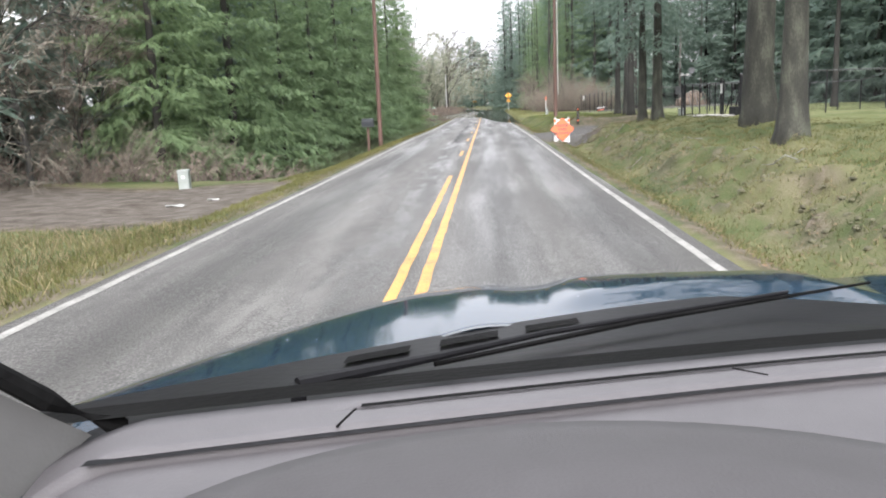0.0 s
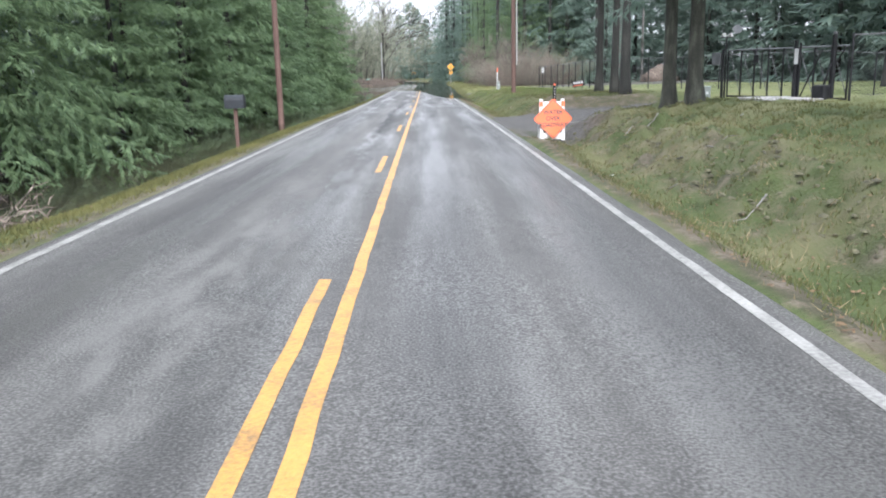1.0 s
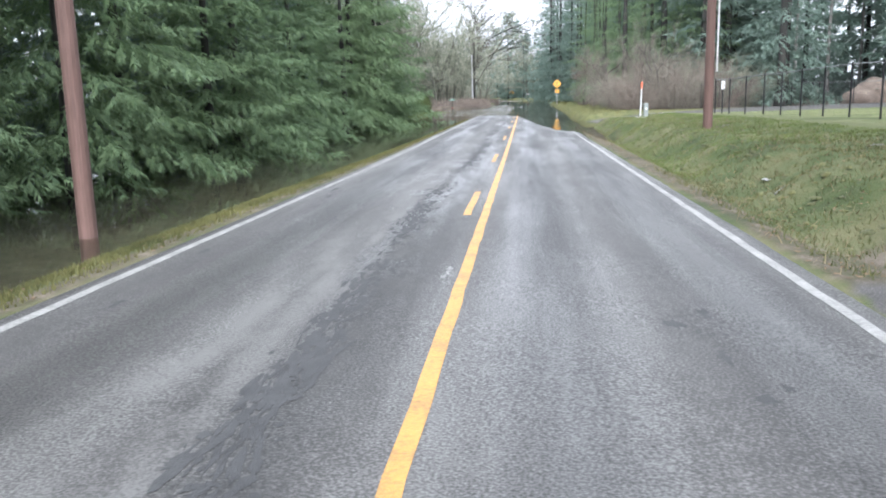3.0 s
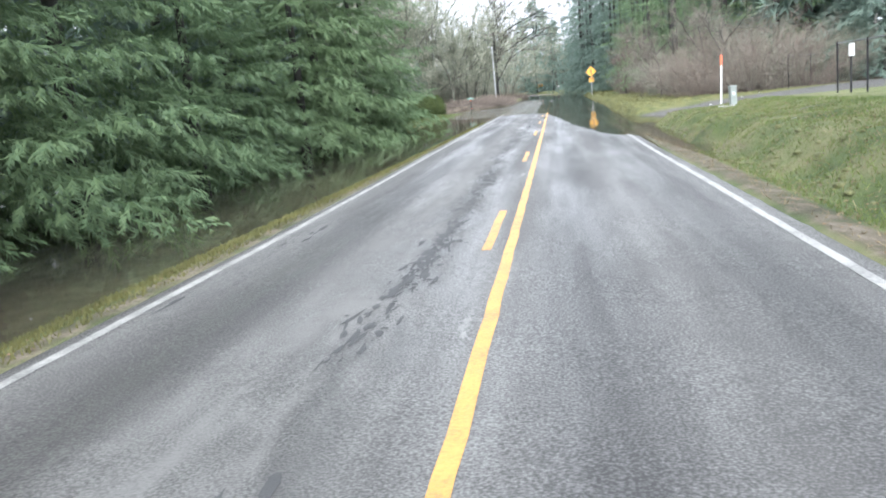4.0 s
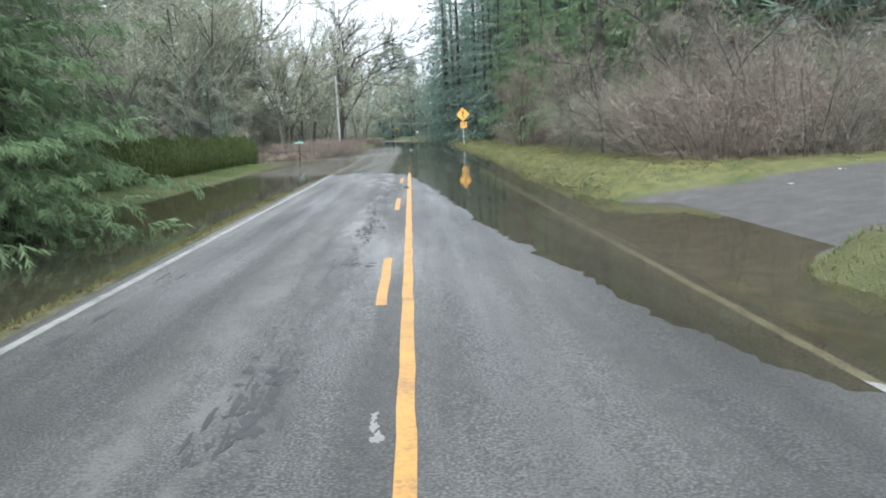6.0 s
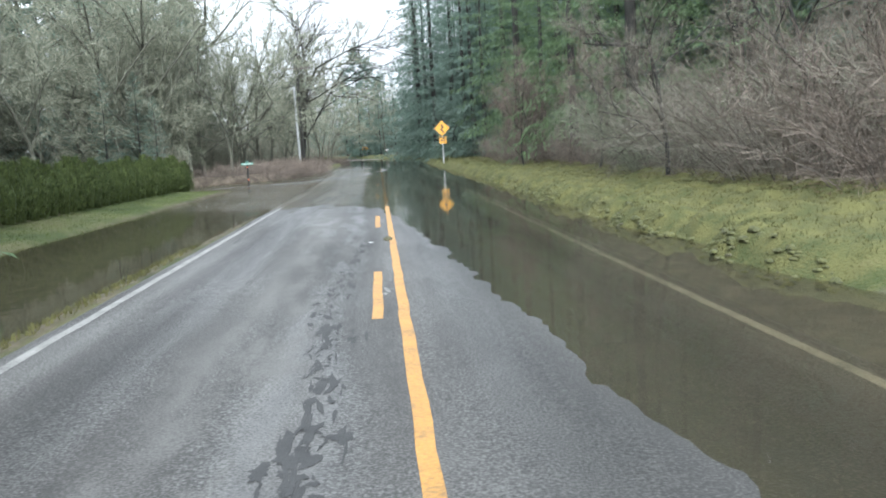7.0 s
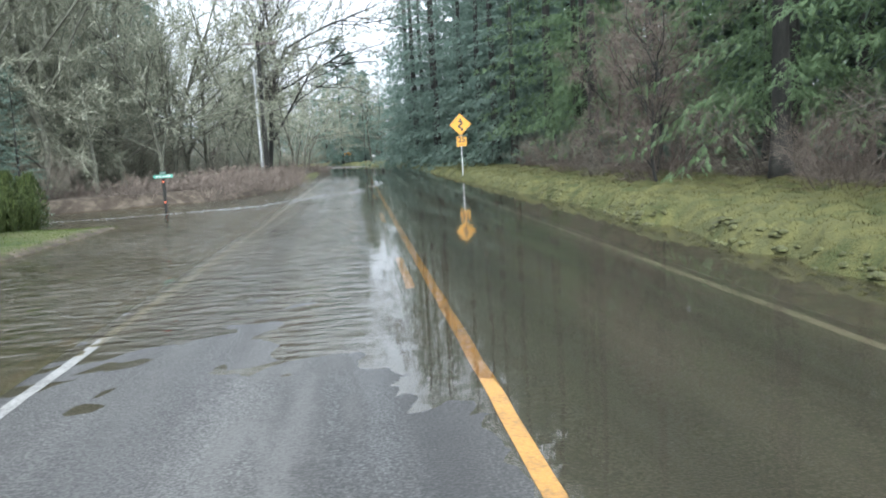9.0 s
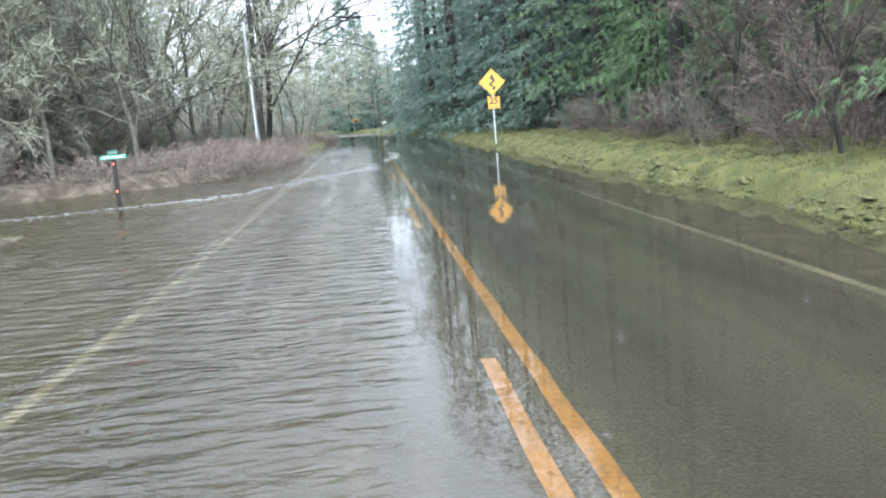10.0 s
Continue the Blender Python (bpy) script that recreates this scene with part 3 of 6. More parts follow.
def wet_patch(x, y, w, l, seed, name="wet_patch", material=TAR):
    """A shallow dark wet hollow in the asphalt, ragged at the rim."""
    rg = random.Random(seed)
    v = [(x + bend(y), y, float(road_z(x, y)) + 0.004)]
    for k in range(18):
        a = 2 * math.pi * k / 18
        r = 0.3 + 0.7 * rg.random()
        px, py = x + w / 2 * r * math.cos(a), y + l / 2 * r * math.sin(a)
        v.append((px + bend(py), py, float(road_z(px, py)) + 0.003))
    return part_of(name, mesh_from(name, v, [(0, k + 1, (k + 1) % 18 + 1) for k in range(18)]), material, road)


pr = random.Random(4)


def broken_seam(n, seed):
    """A long crazed seam along the far lane: ragged flakes lost from the asphalt, full of dark damp."""
    rg = random.Random(seed)
    v, f = [], []
    knots = [(rg.uniform(43, 111), rg.random()) for _ in range(34)]
    for _ in range(n):
        ky, kr = knots[rg.randrange(34)]
        y = ky + rg.gauss(0, 0.9)
        x = float(np.interp(y, [42, 50, 60, 72, 86, 97, 101, 106, 113], [-0.92, -0.92, -1.15, -0.9, -1.1, -1.0, -0.72, -0.82, -0.5])) + rg.gauss(0, 0.07 + 0.06 * kr)
        w, ln = 0.012 + 0.06 * rg.random() ** 2, 0.05 + 0.34 * rg.random() ** 2
        a, k = rg.uniform(-0.5, 0.5), len(v)
        v.append((x, y, float(road_z(x, y)) + 0.005))
        for q in range(9):
            t = 6.283 * q / 9
            r = 0.35 + 0.65 * rg.random()
            px, py = w * r * math.cos(t), ln * r * math.sin(t)
            px, py = x + px * math.cos(a) - py * math.sin(a) * 0.5, y + py * math.cos(a) + px * math.sin(a)
            v.append((px, py, float(road_z(px, py)) + 0.004))
        f.extend((k, k + 1 + q, k + 1 + (q + 1) % 9) for q in range(9))
    ob = part_of("broken_seam", mesh_from("broken_seam", v, f), TAR, road)
    return tagged(ob, "crazed dark seam where flakes of asphalt are lost", kind="stuff")


broken_seam(1700, 8)
for k, y0 in enumerate((40.0, 52.6, 65.0, 77.6, 90.0, 106.4, 116.8)):  # scraps of an older white marking
    for q in range(3):
        wet_patch(-0.19 + pr.gauss(0, 0.02), y0 + 0.2 * q, 0.06 + 0.06 * pr.random(), 0.2 + 0.2 * pr.random(), 900 + 5 * k + q, "worn_paint", PALE_PAINT)
for x, y, n_ in ((2.0, 50.6, 7), (2.05, 49.2, 5), (2.0, 47.3, 8), (2.15, 45.8, 7), (-1.0, 87.5, 16), (-0.95, 90.5, 12), (-1.2, 83.5, 14), (-0.8, 97.0, 14), (-0.75, 101.0, 16), (-0.55, 104.0, 10)):
    for q in range(n_):
        wet_patch(x + pr.gauss(0, 0.12), y + pr.gauss(0, 0.3), 0.03 + 0.2 * pr.random() ** 2, 0.10 + 0.5 * pr.random() ** 2, int(y * 50) + q)
for k in range(26):  # damp stains by the outer line
    y = 46 + 70 * pr.random()
    wet_patch(-3.25 + pr.gauss(0, 0.12), y, 0.04 + 0.08 * pr.random(), 0.4 + 1.0 * pr.random(), 300 + k)

# flood water: still over the near lane, broken by the current where the side road comes in
fx = np.concatenate([[-120, -60, -40, -30], np.arange(-24, 6, 0.28), [6, 8, 10, 14, 30]])
fy = np.concatenate([[20, 60, 90, 110], np.arange(116, 176, 0.28), [178, 182, 190, 200, 210, 230, 262]])


def water_z(x, y):
    stir = step(117, 126, y + 0.3 * x) * (1 - step(168, 182, y)) * (1 - step(-1.8, -0.3, x)) * step(-24, -17, x)
    z = 0.009 * wavy(x, y, 5.2) + 0.008 * wavy(x * 0.4, y, 7.5, 1.3) + 0.012 * wavy(x + 0.4 * y, y, 2.4, 2.2)
    for (cx, cy, sl, amp, wdt, x0, x1) in ((0, 151.5, -0.35, 0.05, 0.35, -16, -2.5), (0, 158.0, 0.05, 0.05, 0.4, -10, 0.8), (0, 154.6, 0.5, 0.035, 0.3, -6, 0.3), (0, 166.0, -0.1, 0.05, 0.4, -12, 0.5)):
        yc = cy + sl * x + 0.5 * np.sin(x * 0.8 + cy)
        z = z + amp * np.exp(-((y - yc) / wdt) ** 2) * step(x0, x0 + 2, x) * (1 - step(x1 - 1.5, x1, x))
    return z * stir


me, wx, wy = grid_mesh("flood_water", fx, fy, water_z)
stirred = me.color_attributes.new("stir", "FLOAT_COLOR", "POINT")
sv = step(121, 127, wy + 0.3 * wx) * (1 - step(172, 200, wy)) * (1 - step(-1.25, -0.7, wx)) * step(-30, -20, wx)
sv = sv * (0.5 + 0.5 * np.clip(0.5 + wavy(wx, wy, 0.55, 3.0), 0, 1))
stirred.data.foreach_set("color", np.stack([sv, sv, sv, np.ones_like(sv)], -1).astype(np.float32).ravel())
water = part_of("flood_water", me, WATER, smooth=True)
tagged(water, "shallow brown flood water lying across the road and wood", "water", kind="structure")


# ---- trees ----
def conifer_crown(seed, h, r, base, branches, twigs, droop=0.5, sprig=0.34, full=1.0, frond=False, wide=(0.22, 0.36)):
    """Whorled limbs that sag, each a flat feathered fan of sprigs, ragged at the rim."""
    rng, jit = np.random.default_rng(seed), random.Random(seed)
    v, f = [], []

    def kite(p, d, ln, w, nrm):
        s = np.cross(d, nrm)
        s = s / (np.linalg.norm(s) + 1e-6)
        k = len(v)
        if frond:  # a drooping axis with four pairs of thin side shoots
            c = nrm / np.linalg.norm(nrm) * -0.12 * ln
            t = s * w * 0.10
            v.extend((p - t, p + t, p + d * ln * 1.1 + c))
            f.append((k, k + 1, k + 2))
            for u, q in ((0.04, 0.9), (0.25, 1.0), (0.46, 0.82), (0.67, 0.55)):
                for sg in (-1, 1):
                    a, g, b = u + jit.uniform(-0.06, 0.06), q * jit.uniform(0.8, 1.2), len(v)
                    v.extend((p + d * ln * a, p + d * ln * (a + 0.17), p + d * ln * (a + 0.34) + s * (w * g * sg) + c * jit.uniform(0.3, 1.5)))
                    f.append((b, b + 1, b + 2) if sg > 0 else (b + 1, b, b + 2))
            return
        # a three-pointed shoot
        t = s * w * 0.20
        v.extend((p - t, p + t, p + d * ln, p + d * ln * 0.12, p + d * ln * 0.42, p + d * ln * 0.80 + s * w, p + d * ln * 0.05, p + d * ln * 0.36, p + d * ln * 0.72 - s * w))
        f.extend(((k, k + 1, k + 2), (k + 3, k + 5, k + 4), (k + 6, k + 7, k + 8)))

    up = np.array([0, 0, 1.0])
    az = rng.uniform(0, 6.28)
    for i in range(branches):
        u = ((i + rng.uniform(0, 1)) / branches) ** 1.15
        z0 = base + (h - base) * u
        L = r * (1 - u) ** 0.75 * rng.uniform(0.72, 1.18) + 0.25
        az += 2.4 + rng.uniform(-0.4, 0.4)
        out = np.array([math.cos(az), math.sin(az), 0])
        rise0 = rng.uniform(-0.1, 0.25) + 0.5 * u
        n = max(4, int(twigs * (0.35 + 0.65 * (L / r))))
        pts = []
        for k in range(n + 1):
            s = k / n
            pts.append(np.array([0, 0, z0]) + out * L * s + up * (L * (rise0 * s - droop * (1 - 0.5 * u) * s * s + 0.16 * s ** 4)))
        side = np.cross(out, up)
        for k in range(1, n + 1):
            s = k / n
            if s < 0.18:
                continue
            p = pts[k] + rng.normal(0, 0.03, 3)
            d0 = pts[k] - pts[k - 1]
            d0 = d0 / (np.linalg.norm(d0) + 1e-6)
            tl = L * 0.42 * (1.05 - s) ** 0.7 + 0.14
            for sg in (-1, 1):
                d = d0 * rng.uniform(0.5, 0.9) + side * sg * rng.uniform(0.6, 1.0) - up * rng.uniform(0.1, 0.5)
                d = d / np.linalg.norm(d)
                m = max(1, int(round(full * tl / sprig)))
                for j in range(m):
                    q = p + d * tl * (j / m)
                    e = d + rng.normal(0, 0.30, 3) - up * rng.uniform(0.0, 0.45)
                    e = e / np.linalg.norm(e)
                    kite(q, e, sprig * rng.uniform(0.9, 1.7), sprig * rng.uniform(*wide), up + rng.normal(0, 0.35, 3))
        kite(pts[-1], d0, sprig * 1.3, sprig * wide[1], up)
    return mesh_from("crown", v, f)


def trunk_mesh(h, r, sides=9, flare=1.5, seed=0, lean=0.0):
    rng = random.Random(seed)
    pts, rad = [], []
    for k in range(9):
        s = k / 8
        pts.append((rng.uniform(-0.05, 0.05) * s * 2 + lean * s * s, rng.uniform(-0.05, 0.05) * s * 2, h * s * s if k < 3 else h * (s * s * 0.4 + s * 0.6 - 0.04 * (1 - s))))
        rad.append(r * (1 + (flare - 1) * (1 - s) ** 7) * (1 - 0.93 * s))
    pts[0] = (0, 0, -0.4)
    bm = tube(bmesh.new(), pts, rad, sides)
    for vtx in bm.verts:
        a = math.atan2(vtx.co.y, vtx.co.x)
        w = 1 + 0.09 * math.sin(3 * a + vtx.co.z) + 0.05 * math.sin(5 * a + 2 * vtx.co.z)
        vtx.co.x *= w
        vtx.co.y *= w
    me = bpy.data.meshes.new("trunk")
    bm.to_mesh(me)
    bm.free()
    return me


def conifer(seed, h, r, base, branches, twigs, label, group, material=FIR, bark=BARK, trunk_r=None, **k):
    t = thing("conifer_tree", pose(0, 0, -50), label, "conifer", group)
    part_of("trunk", trunk_mesh(h * 0.97, trunk_r or h * 0.014, seed=seed), bark, t, smooth=True)
    part_of("crown", conifer_crown(seed, h, r, base, branches, twigs, **k), material, t)
    return t


def bare_tree(seed, h, spread, material, lichen, label, category, group, bark=BARK, trunk_r=0.2, forks=(4, 4, 4, 3), lean=(0, 0), twig_n=3, tuft=2, start=0.25, fine=1.0, wiggle=0.16):
    """A leafless broadleaf: trunk, forked limbs, and fine twigs with lichen tufts."""
    rng = np.random.default_rng(seed)
    limbs = bmesh.new()
    v, f = [], []

    def ribbon(p, d, ln, w):
        s = np.cross(d, rng.normal(0, 1, 3))
        s = s / (np.linalg.norm(s) + 1e-6) * w
        b = d + rng.normal(0, 0.35, 3)
        b = b / np.linalg.norm(b)
        k = len(v)
        m = p + d * ln * 0.5
        e = m + b * ln * 0.5
        v.extend((p - s, p + s, m + s * 0.7, m - s * 0.7, e))
        f.append((k, k + 1, k + 2, k + 3))
        f.append((k + 3, k + 2, k + 4))

    def grow(p, d, ln, r, depth):
        pts, n = [p], 4
        for k in range(n):
            d = d + rng.normal(0, wiggle, 3) + np.array([lean[0], lean[1], 0.05 if depth else 0.0]) * 0.25
            d = d / np.linalg.norm(d)
            pts.append(pts[-1] + d * ln / n)
        tip = r * (0.55 if depth < len(forks) else 0.2)
        tube(limbs, [Vector(q) for q in pts], [r + (tip - r) * k / n for k in range(n + 1)], 7 if depth == 0 else 4 if depth < 2 else 3, cap=False)
        if depth >= 2:
            for q in pts[1:]:
                for _ in range(twig_n):
                    e = d + rng.normal(0, 0.8, 3)
                    ribbon(q + rng.normal(0, 0.05, 3), e / np.linalg.norm(e), rng.uniform(0.4, 1.15), rng.uniform(0.011, 0.024) * fine)
                for _ in range(tuft):
                    e = rng.normal(0, 1, 3) + np.array([0, 0, -0.3])
                    ribbon(q + rng.normal(0, 0.12, 3), e / np.linalg.norm(e), rng.uniform(0.06, 0.20), rng.uniform(0.018, 0.042) * fine)
        if depth < len(forks):
            for j in range(forks[depth]):
                s = start + (1 - start) * (j + rng.uniform(0.2, 1)) / forks[depth]
                i = min(n - 1, int(s * n))
                q = pts[i] + (pts[i + 1] - pts[i]) * (s * n - i)
                o = rng.normal(0, 1, 3)
                o = o - d * o.dot(d)
                o = o / np.linalg.norm(o)
                e = d * rng.uniform(0.5, 0.9) + o * spread * rng.uniform(0.6, 1.1) + np.array([0, 0, 0.12])
                grow(q, e / np.linalg.norm(e), ln * rng.uniform(0.5, 0.72), r * rng.uniform(0.42, 0.6), depth + 1)

    grow(np.array([0, 0, -0.3]), np.array([lean[0], lean[1], 1.0]) / np.linalg.norm([lean[0], lean[1], 1.0]), h * 0.55, trunk_r, 0)
    t = thing("broadleaf_tree", pose(0, 0, -50), label, category, group)
    part("trunk", limbs, bark, t)
    part_of("crown", mesh_from("crown", v, f), lichen, t)
    return t


def shrub(seed, h, w, stems, twigs, material, label, group, name="bare_shrub", thin=0.62):
    """A leafless thicket: arching stems with fine twigs."""
    rng = np.random.default_rng(seed)
    bm, v, f = bmesh.new(), [], []
    for _ in range(stems):
        a, rr = rng.uniform(0, 6.28), rng.uniform(0.15, 1) ** 0.7
        p = np.array([math.cos(a), math.sin(a), 0]) * w * 0.35 * rr
        d = np.array([math.cos(a) * rr * 0.6, math.sin(a) * rr * 0.6, 1.0]) + rng.normal(0, 0.15, 3)
        pts, ln = [p], h * rng.uniform(0.65, 1.05) * (1 - 0.3 * rr)
        for k in range(4):
            d = d + rng.normal(0, 0.12, 3) + np.array([math.cos(a), math.sin(a), -0.25]) * 0.18 * rr
            d = d / np.linalg.norm(d)
            pts.append(pts[-1] + d * ln / 4)
        tube(bm, [Vector(q) for q in pts], [0.014, 0.011, 0.009, 0.006, 0.003], 3, cap=False)
        for q0, q1 in zip(pts, pts[1:]):
            for _ in range(twigs):
                q = q0 + (q1 - q0) * rng.uniform(0, 1)
                e = d * 0.7 + rng.normal(0, 0.6, 3)
                e = e / np.linalg.norm(e)
                tl, tw = rng.uniform(0.25, 0.8) * h / 3, rng.uniform(0.006, 0.013) * thin
                s = np.cross(e, rng.normal(0, 1, 3))
                s = s / (np.linalg.norm(s) + 1e-6) * tw
                k = len(v)
                b = e + rng.normal(0, 0.4, 3)
                m = q + e * tl * 0.55
                v.extend((q - s, q + s, m + s, m - s, m + b * tl * 0.45))
                f.append((k, k + 1, k + 2, k + 3))
                f.append((k + 3, k + 2, k + 4))
    t = thing(name, pose(0, 0, -50), label, "shrub", group)
    part("stem_clump", bm, DARK_TWIG, t)
    part_of("foliage", mesh_from("foliage", v, f), material, t)
    return t


def plant(master, x, y, sc=1.0, rz=0.0, sink=0.0, m0=None, label=""):
    z = float(land_z(x, y)) - sink
    c = copy_thing(master, pose(x, y, z, 0, 0, rz))
    c.scale = (sc, sc, sc)
    return tagged(c, label)


def discard(master):
    for o in (*master.children_recursive, master):
        bpy.data.objects.remove(o)


rnd = random.Random(7)
near = [
    conifer(11, 17, 3.4, 1.0, 124, 12, "tall green fir with sagging boughs over the flooded roadside", "firs beside the flooded verge", sprig=0.36, frond=True, wide=(0.25, 0.40), droop=0.50, full=1.15),
    conifer(12, 14, 3.1, 0.8, 122, 12, "bushy green fir with boughs hanging to the flood water", "firs beside the flooded verge", sprig=0.36, frond=True, wide=(0.25, 0.40), droop=0.42, full=1.15),
    conifer(13, 19, 3.7, 1.2, 128, 12, "tall fir with layered feathery boughs in flood water", "firs beside the flooded verge", sprig=0.36, frond=True, wide=(0.25, 0.40), droop=0.55, full=1.15)]
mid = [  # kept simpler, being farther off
    conifer(21, 24, 4.4, 0.5, 105, 10, "tall dark fir at the edge of the wood", "firs of the wood", FIR_HAZED, sprig=0.46, droop=0.58, full=0.95, wide=(0.34, 0.52)),
    conifer(22, 20, 4.0, 0.3, 100, 10, "dense dark green fir in the wood", "firs of the wood", FIR_HAZED, sprig=0.46, droop=0.52, full=0.95, wide=(0.34, 0.52)),
    conifer(23, 27, 4.4, 9.0, 90, 9, "tall fir with a bare lower trunk behind the field", "trunks behind the field", FIR_HAZED, sprig=0.7, droop=0.5, wide=(0.35, 0.5))]
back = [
    conifer(25, 24, 4.6, 0.3, 95, 6, "dark fir deep in the wood", "firs deep in the wood", FIR_HAZED, sprig=1.2, droop=0.5, wide=(0.45, 0.65)),
    conifer(26, 21, 4.4, 0.2, 90, 6, "dense dark fir deep in the wood", "firs deep in the wood", FIR_HAZED, sprig=1.2, droop=0.45, wide=(0.45, 0.65))]
edge_fir = [
    conifer(27, 23, 3.9, 2.4, 100, 10, "green fir with sagging boughs at the bank's edge", "firs at the edge of the bank", sprig=0.25, frond=True, wide=(0.25, 0.40), droop=0.5, full=0.75),
    conifer(28, 20, 3.5, 1.8, 96, 10, "dense fir with boughs hanging low over the bank", "firs at the edge of the bank", sprig=0.25, frond=True, wide=(0.25, 0.40), droop=0.48, full=0.75)]
pale_stem = conifer(29, 24, 3.0, 11.0, 60, 8, "slim pale bare-stemmed fir behind the far fence", "pale stems behind the fence", FIR_HAZED, PALE_BARK, 0.24, sprig=0.6, wide=(0.35, 0.5))
thin = conifer(24, 26, 3.4, 3.0, 90, 10, "thin tall fir standing against the white sky", "far firs", FIR_HAZED, sprig=0.7, droop=0.4, wide=(0.3, 0.5))

# firs along the flooded verge
for i, (x, y) in enumerate(((-9.6, 29), (-10.8, 33), (-9.4, 37), (-10.6, 41.5), (-9.3, 46), (-10.4, 50.5), (-9.4, 55), (-10.3, 59.5), (-9.3, 64), (-10.2, 68.5), (-9.2, 73), (-10.0, 78), (-9.0, 83), (-9.8, 88), (-8.7, 93), (-9.2, 97.5), (-8.4, 102), (-8.8, 106.5))):
    plant(near[i % 3], x - 1.3, y, 0.85 + 0.3 * rnd.random() + (0.18 if y > 96 else 0), rnd.uniform(0, 360))
for i in range(26):
    plant(back[i % 2], -15.5 - rnd.uniform(0, 2.5) - 4.5 * (i % 2), 24 + i * 3.5, 0.8 + 0.3 * rnd.random(), rnd.uniform(0, 360))
# firs standing on the bank's edge before the wood
for i, (x, y) in enumerate(((16.5, 121.5), (14.0, 126.5), (10.8, 131.0), (9.2, 135.2), (11.6, 139.0), (10.0, 146.0), (9.4, 151.5), (10.6, 157))):
    plant(edge_fir[i % 2], x, y, 0.85 + 0.25 * rnd.random(), rnd.uniform(0, 360))
# behind the gravel drive
for x, y in ((-21, 3), (-17.5, 30), (-23, 23), (-24, 11), (-22, -14), (-25, 17), (-20, 27)):
    plant(mid[rnd.randrange(2)], x, y, 0.75 + 0.3 * rnd.random(), rnd.uniform(0, 360))
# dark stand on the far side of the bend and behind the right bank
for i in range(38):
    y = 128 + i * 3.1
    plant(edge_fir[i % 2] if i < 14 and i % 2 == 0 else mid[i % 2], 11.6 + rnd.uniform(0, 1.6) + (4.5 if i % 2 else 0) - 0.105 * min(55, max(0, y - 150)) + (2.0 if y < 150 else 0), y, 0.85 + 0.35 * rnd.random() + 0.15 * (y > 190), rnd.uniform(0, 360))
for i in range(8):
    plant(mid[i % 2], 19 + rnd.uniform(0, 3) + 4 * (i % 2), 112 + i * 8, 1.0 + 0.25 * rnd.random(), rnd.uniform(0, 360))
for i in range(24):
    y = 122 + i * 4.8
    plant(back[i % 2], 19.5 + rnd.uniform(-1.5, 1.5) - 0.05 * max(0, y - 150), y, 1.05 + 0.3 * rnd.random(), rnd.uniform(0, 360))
# wood behind the field and the fence
for i in range(46):
    y = -12 + i * 3.0
    plant(mid[2] if i % 3 else back[1], 33 + rnd.uniform(0, 4) + 5 * (i % 3), y, 0.8 + 0.35 * rnd.random(), rnd.uniform(0, 360))
for x, y, s in ((27.0, 132.5, 1.0), (28.2, 133.4, 0.95), (31.2, 132.8, 1.05), (34.6, 133.5, 1.0)):
    plant(pale_stem, x, y, s, rnd.uniform(0, 360))
# far end of the road
for x, y, s in ((-3.5, 262, 0.95), (-7, 285, 1.0), (1.5, 290, 0.8), (6, 272, 0.8), (-13, 300, 0.9), (-19, 315, 1.0), (12, 300, 1.0), (-25, 290, 0.9), (0.5, 268, 0.7), (-1.5, 277, 0.9), (4, 282, 0.75)):
    plant(back[0] if x < 3 else thin, x, y, (0.95 if x > -5 else 0.8) * s, rnd.uniform(0, 360))
for i in range(12):
    plant(back[i % 2], -40 + 7.2 * i, 335 + rnd.uniform(-12, 12), 0.55 + 0.15 * rnd.random(), rnd.uniform(0, 360))
# firs behind the hedge and the side road
for x, y in ((-22, 118), (-25, 126), (-21, 109), (-28, 133), (-30, 142), (-26, 112), (-34, 150), (-32, 125), (-38, 160), (-40, 140), (-27, 104), (-36, 172)):
    plant(back[rnd.randrange(2)], x, y, 0.9 + 0.3 * rnd.random(), rnd.uniform(0, 360))

for i in range(30):
    plant(back[i % 2], -31 - rnd.uniform(0, 4) - 6 * (i % 2), 126 + i * 4.6, 1.15 + 0.3 * rnd.random(), rnd.uniform(0, 360))
for i in range(34):
    plant((mid[2], back[1], back[0])[i % 3], 47 + rnd.uniform(0, 4) + 5 * (i % 2), 18 + i * 3.6, 1.0 + 0.35 * rnd.random(), rnd.uniform(0, 360))
for i in range(18):
    plant(back[i % 2], 42 + rnd.uniform(0, 5), -14 + i * 7.0, 1.15 + 0.3 * rnd.random(), rnd.uniform(0, 360))
for i in range(12):
    plant(back[i % 2], 34 + rnd.uniform(0, 3) + 7 * (i % 2), 120 + i * 7.5, 1.0 + 0.3 * rnd.random(), rnd.uniform(0, 360))
for i in range(20):
    plant(back[i % 2], -50 + 4.6 * i, 318 + rnd.uniform(-5, 5), 0.5 + 0.12 * rnd.random(), rnd.uniform(0, 360))
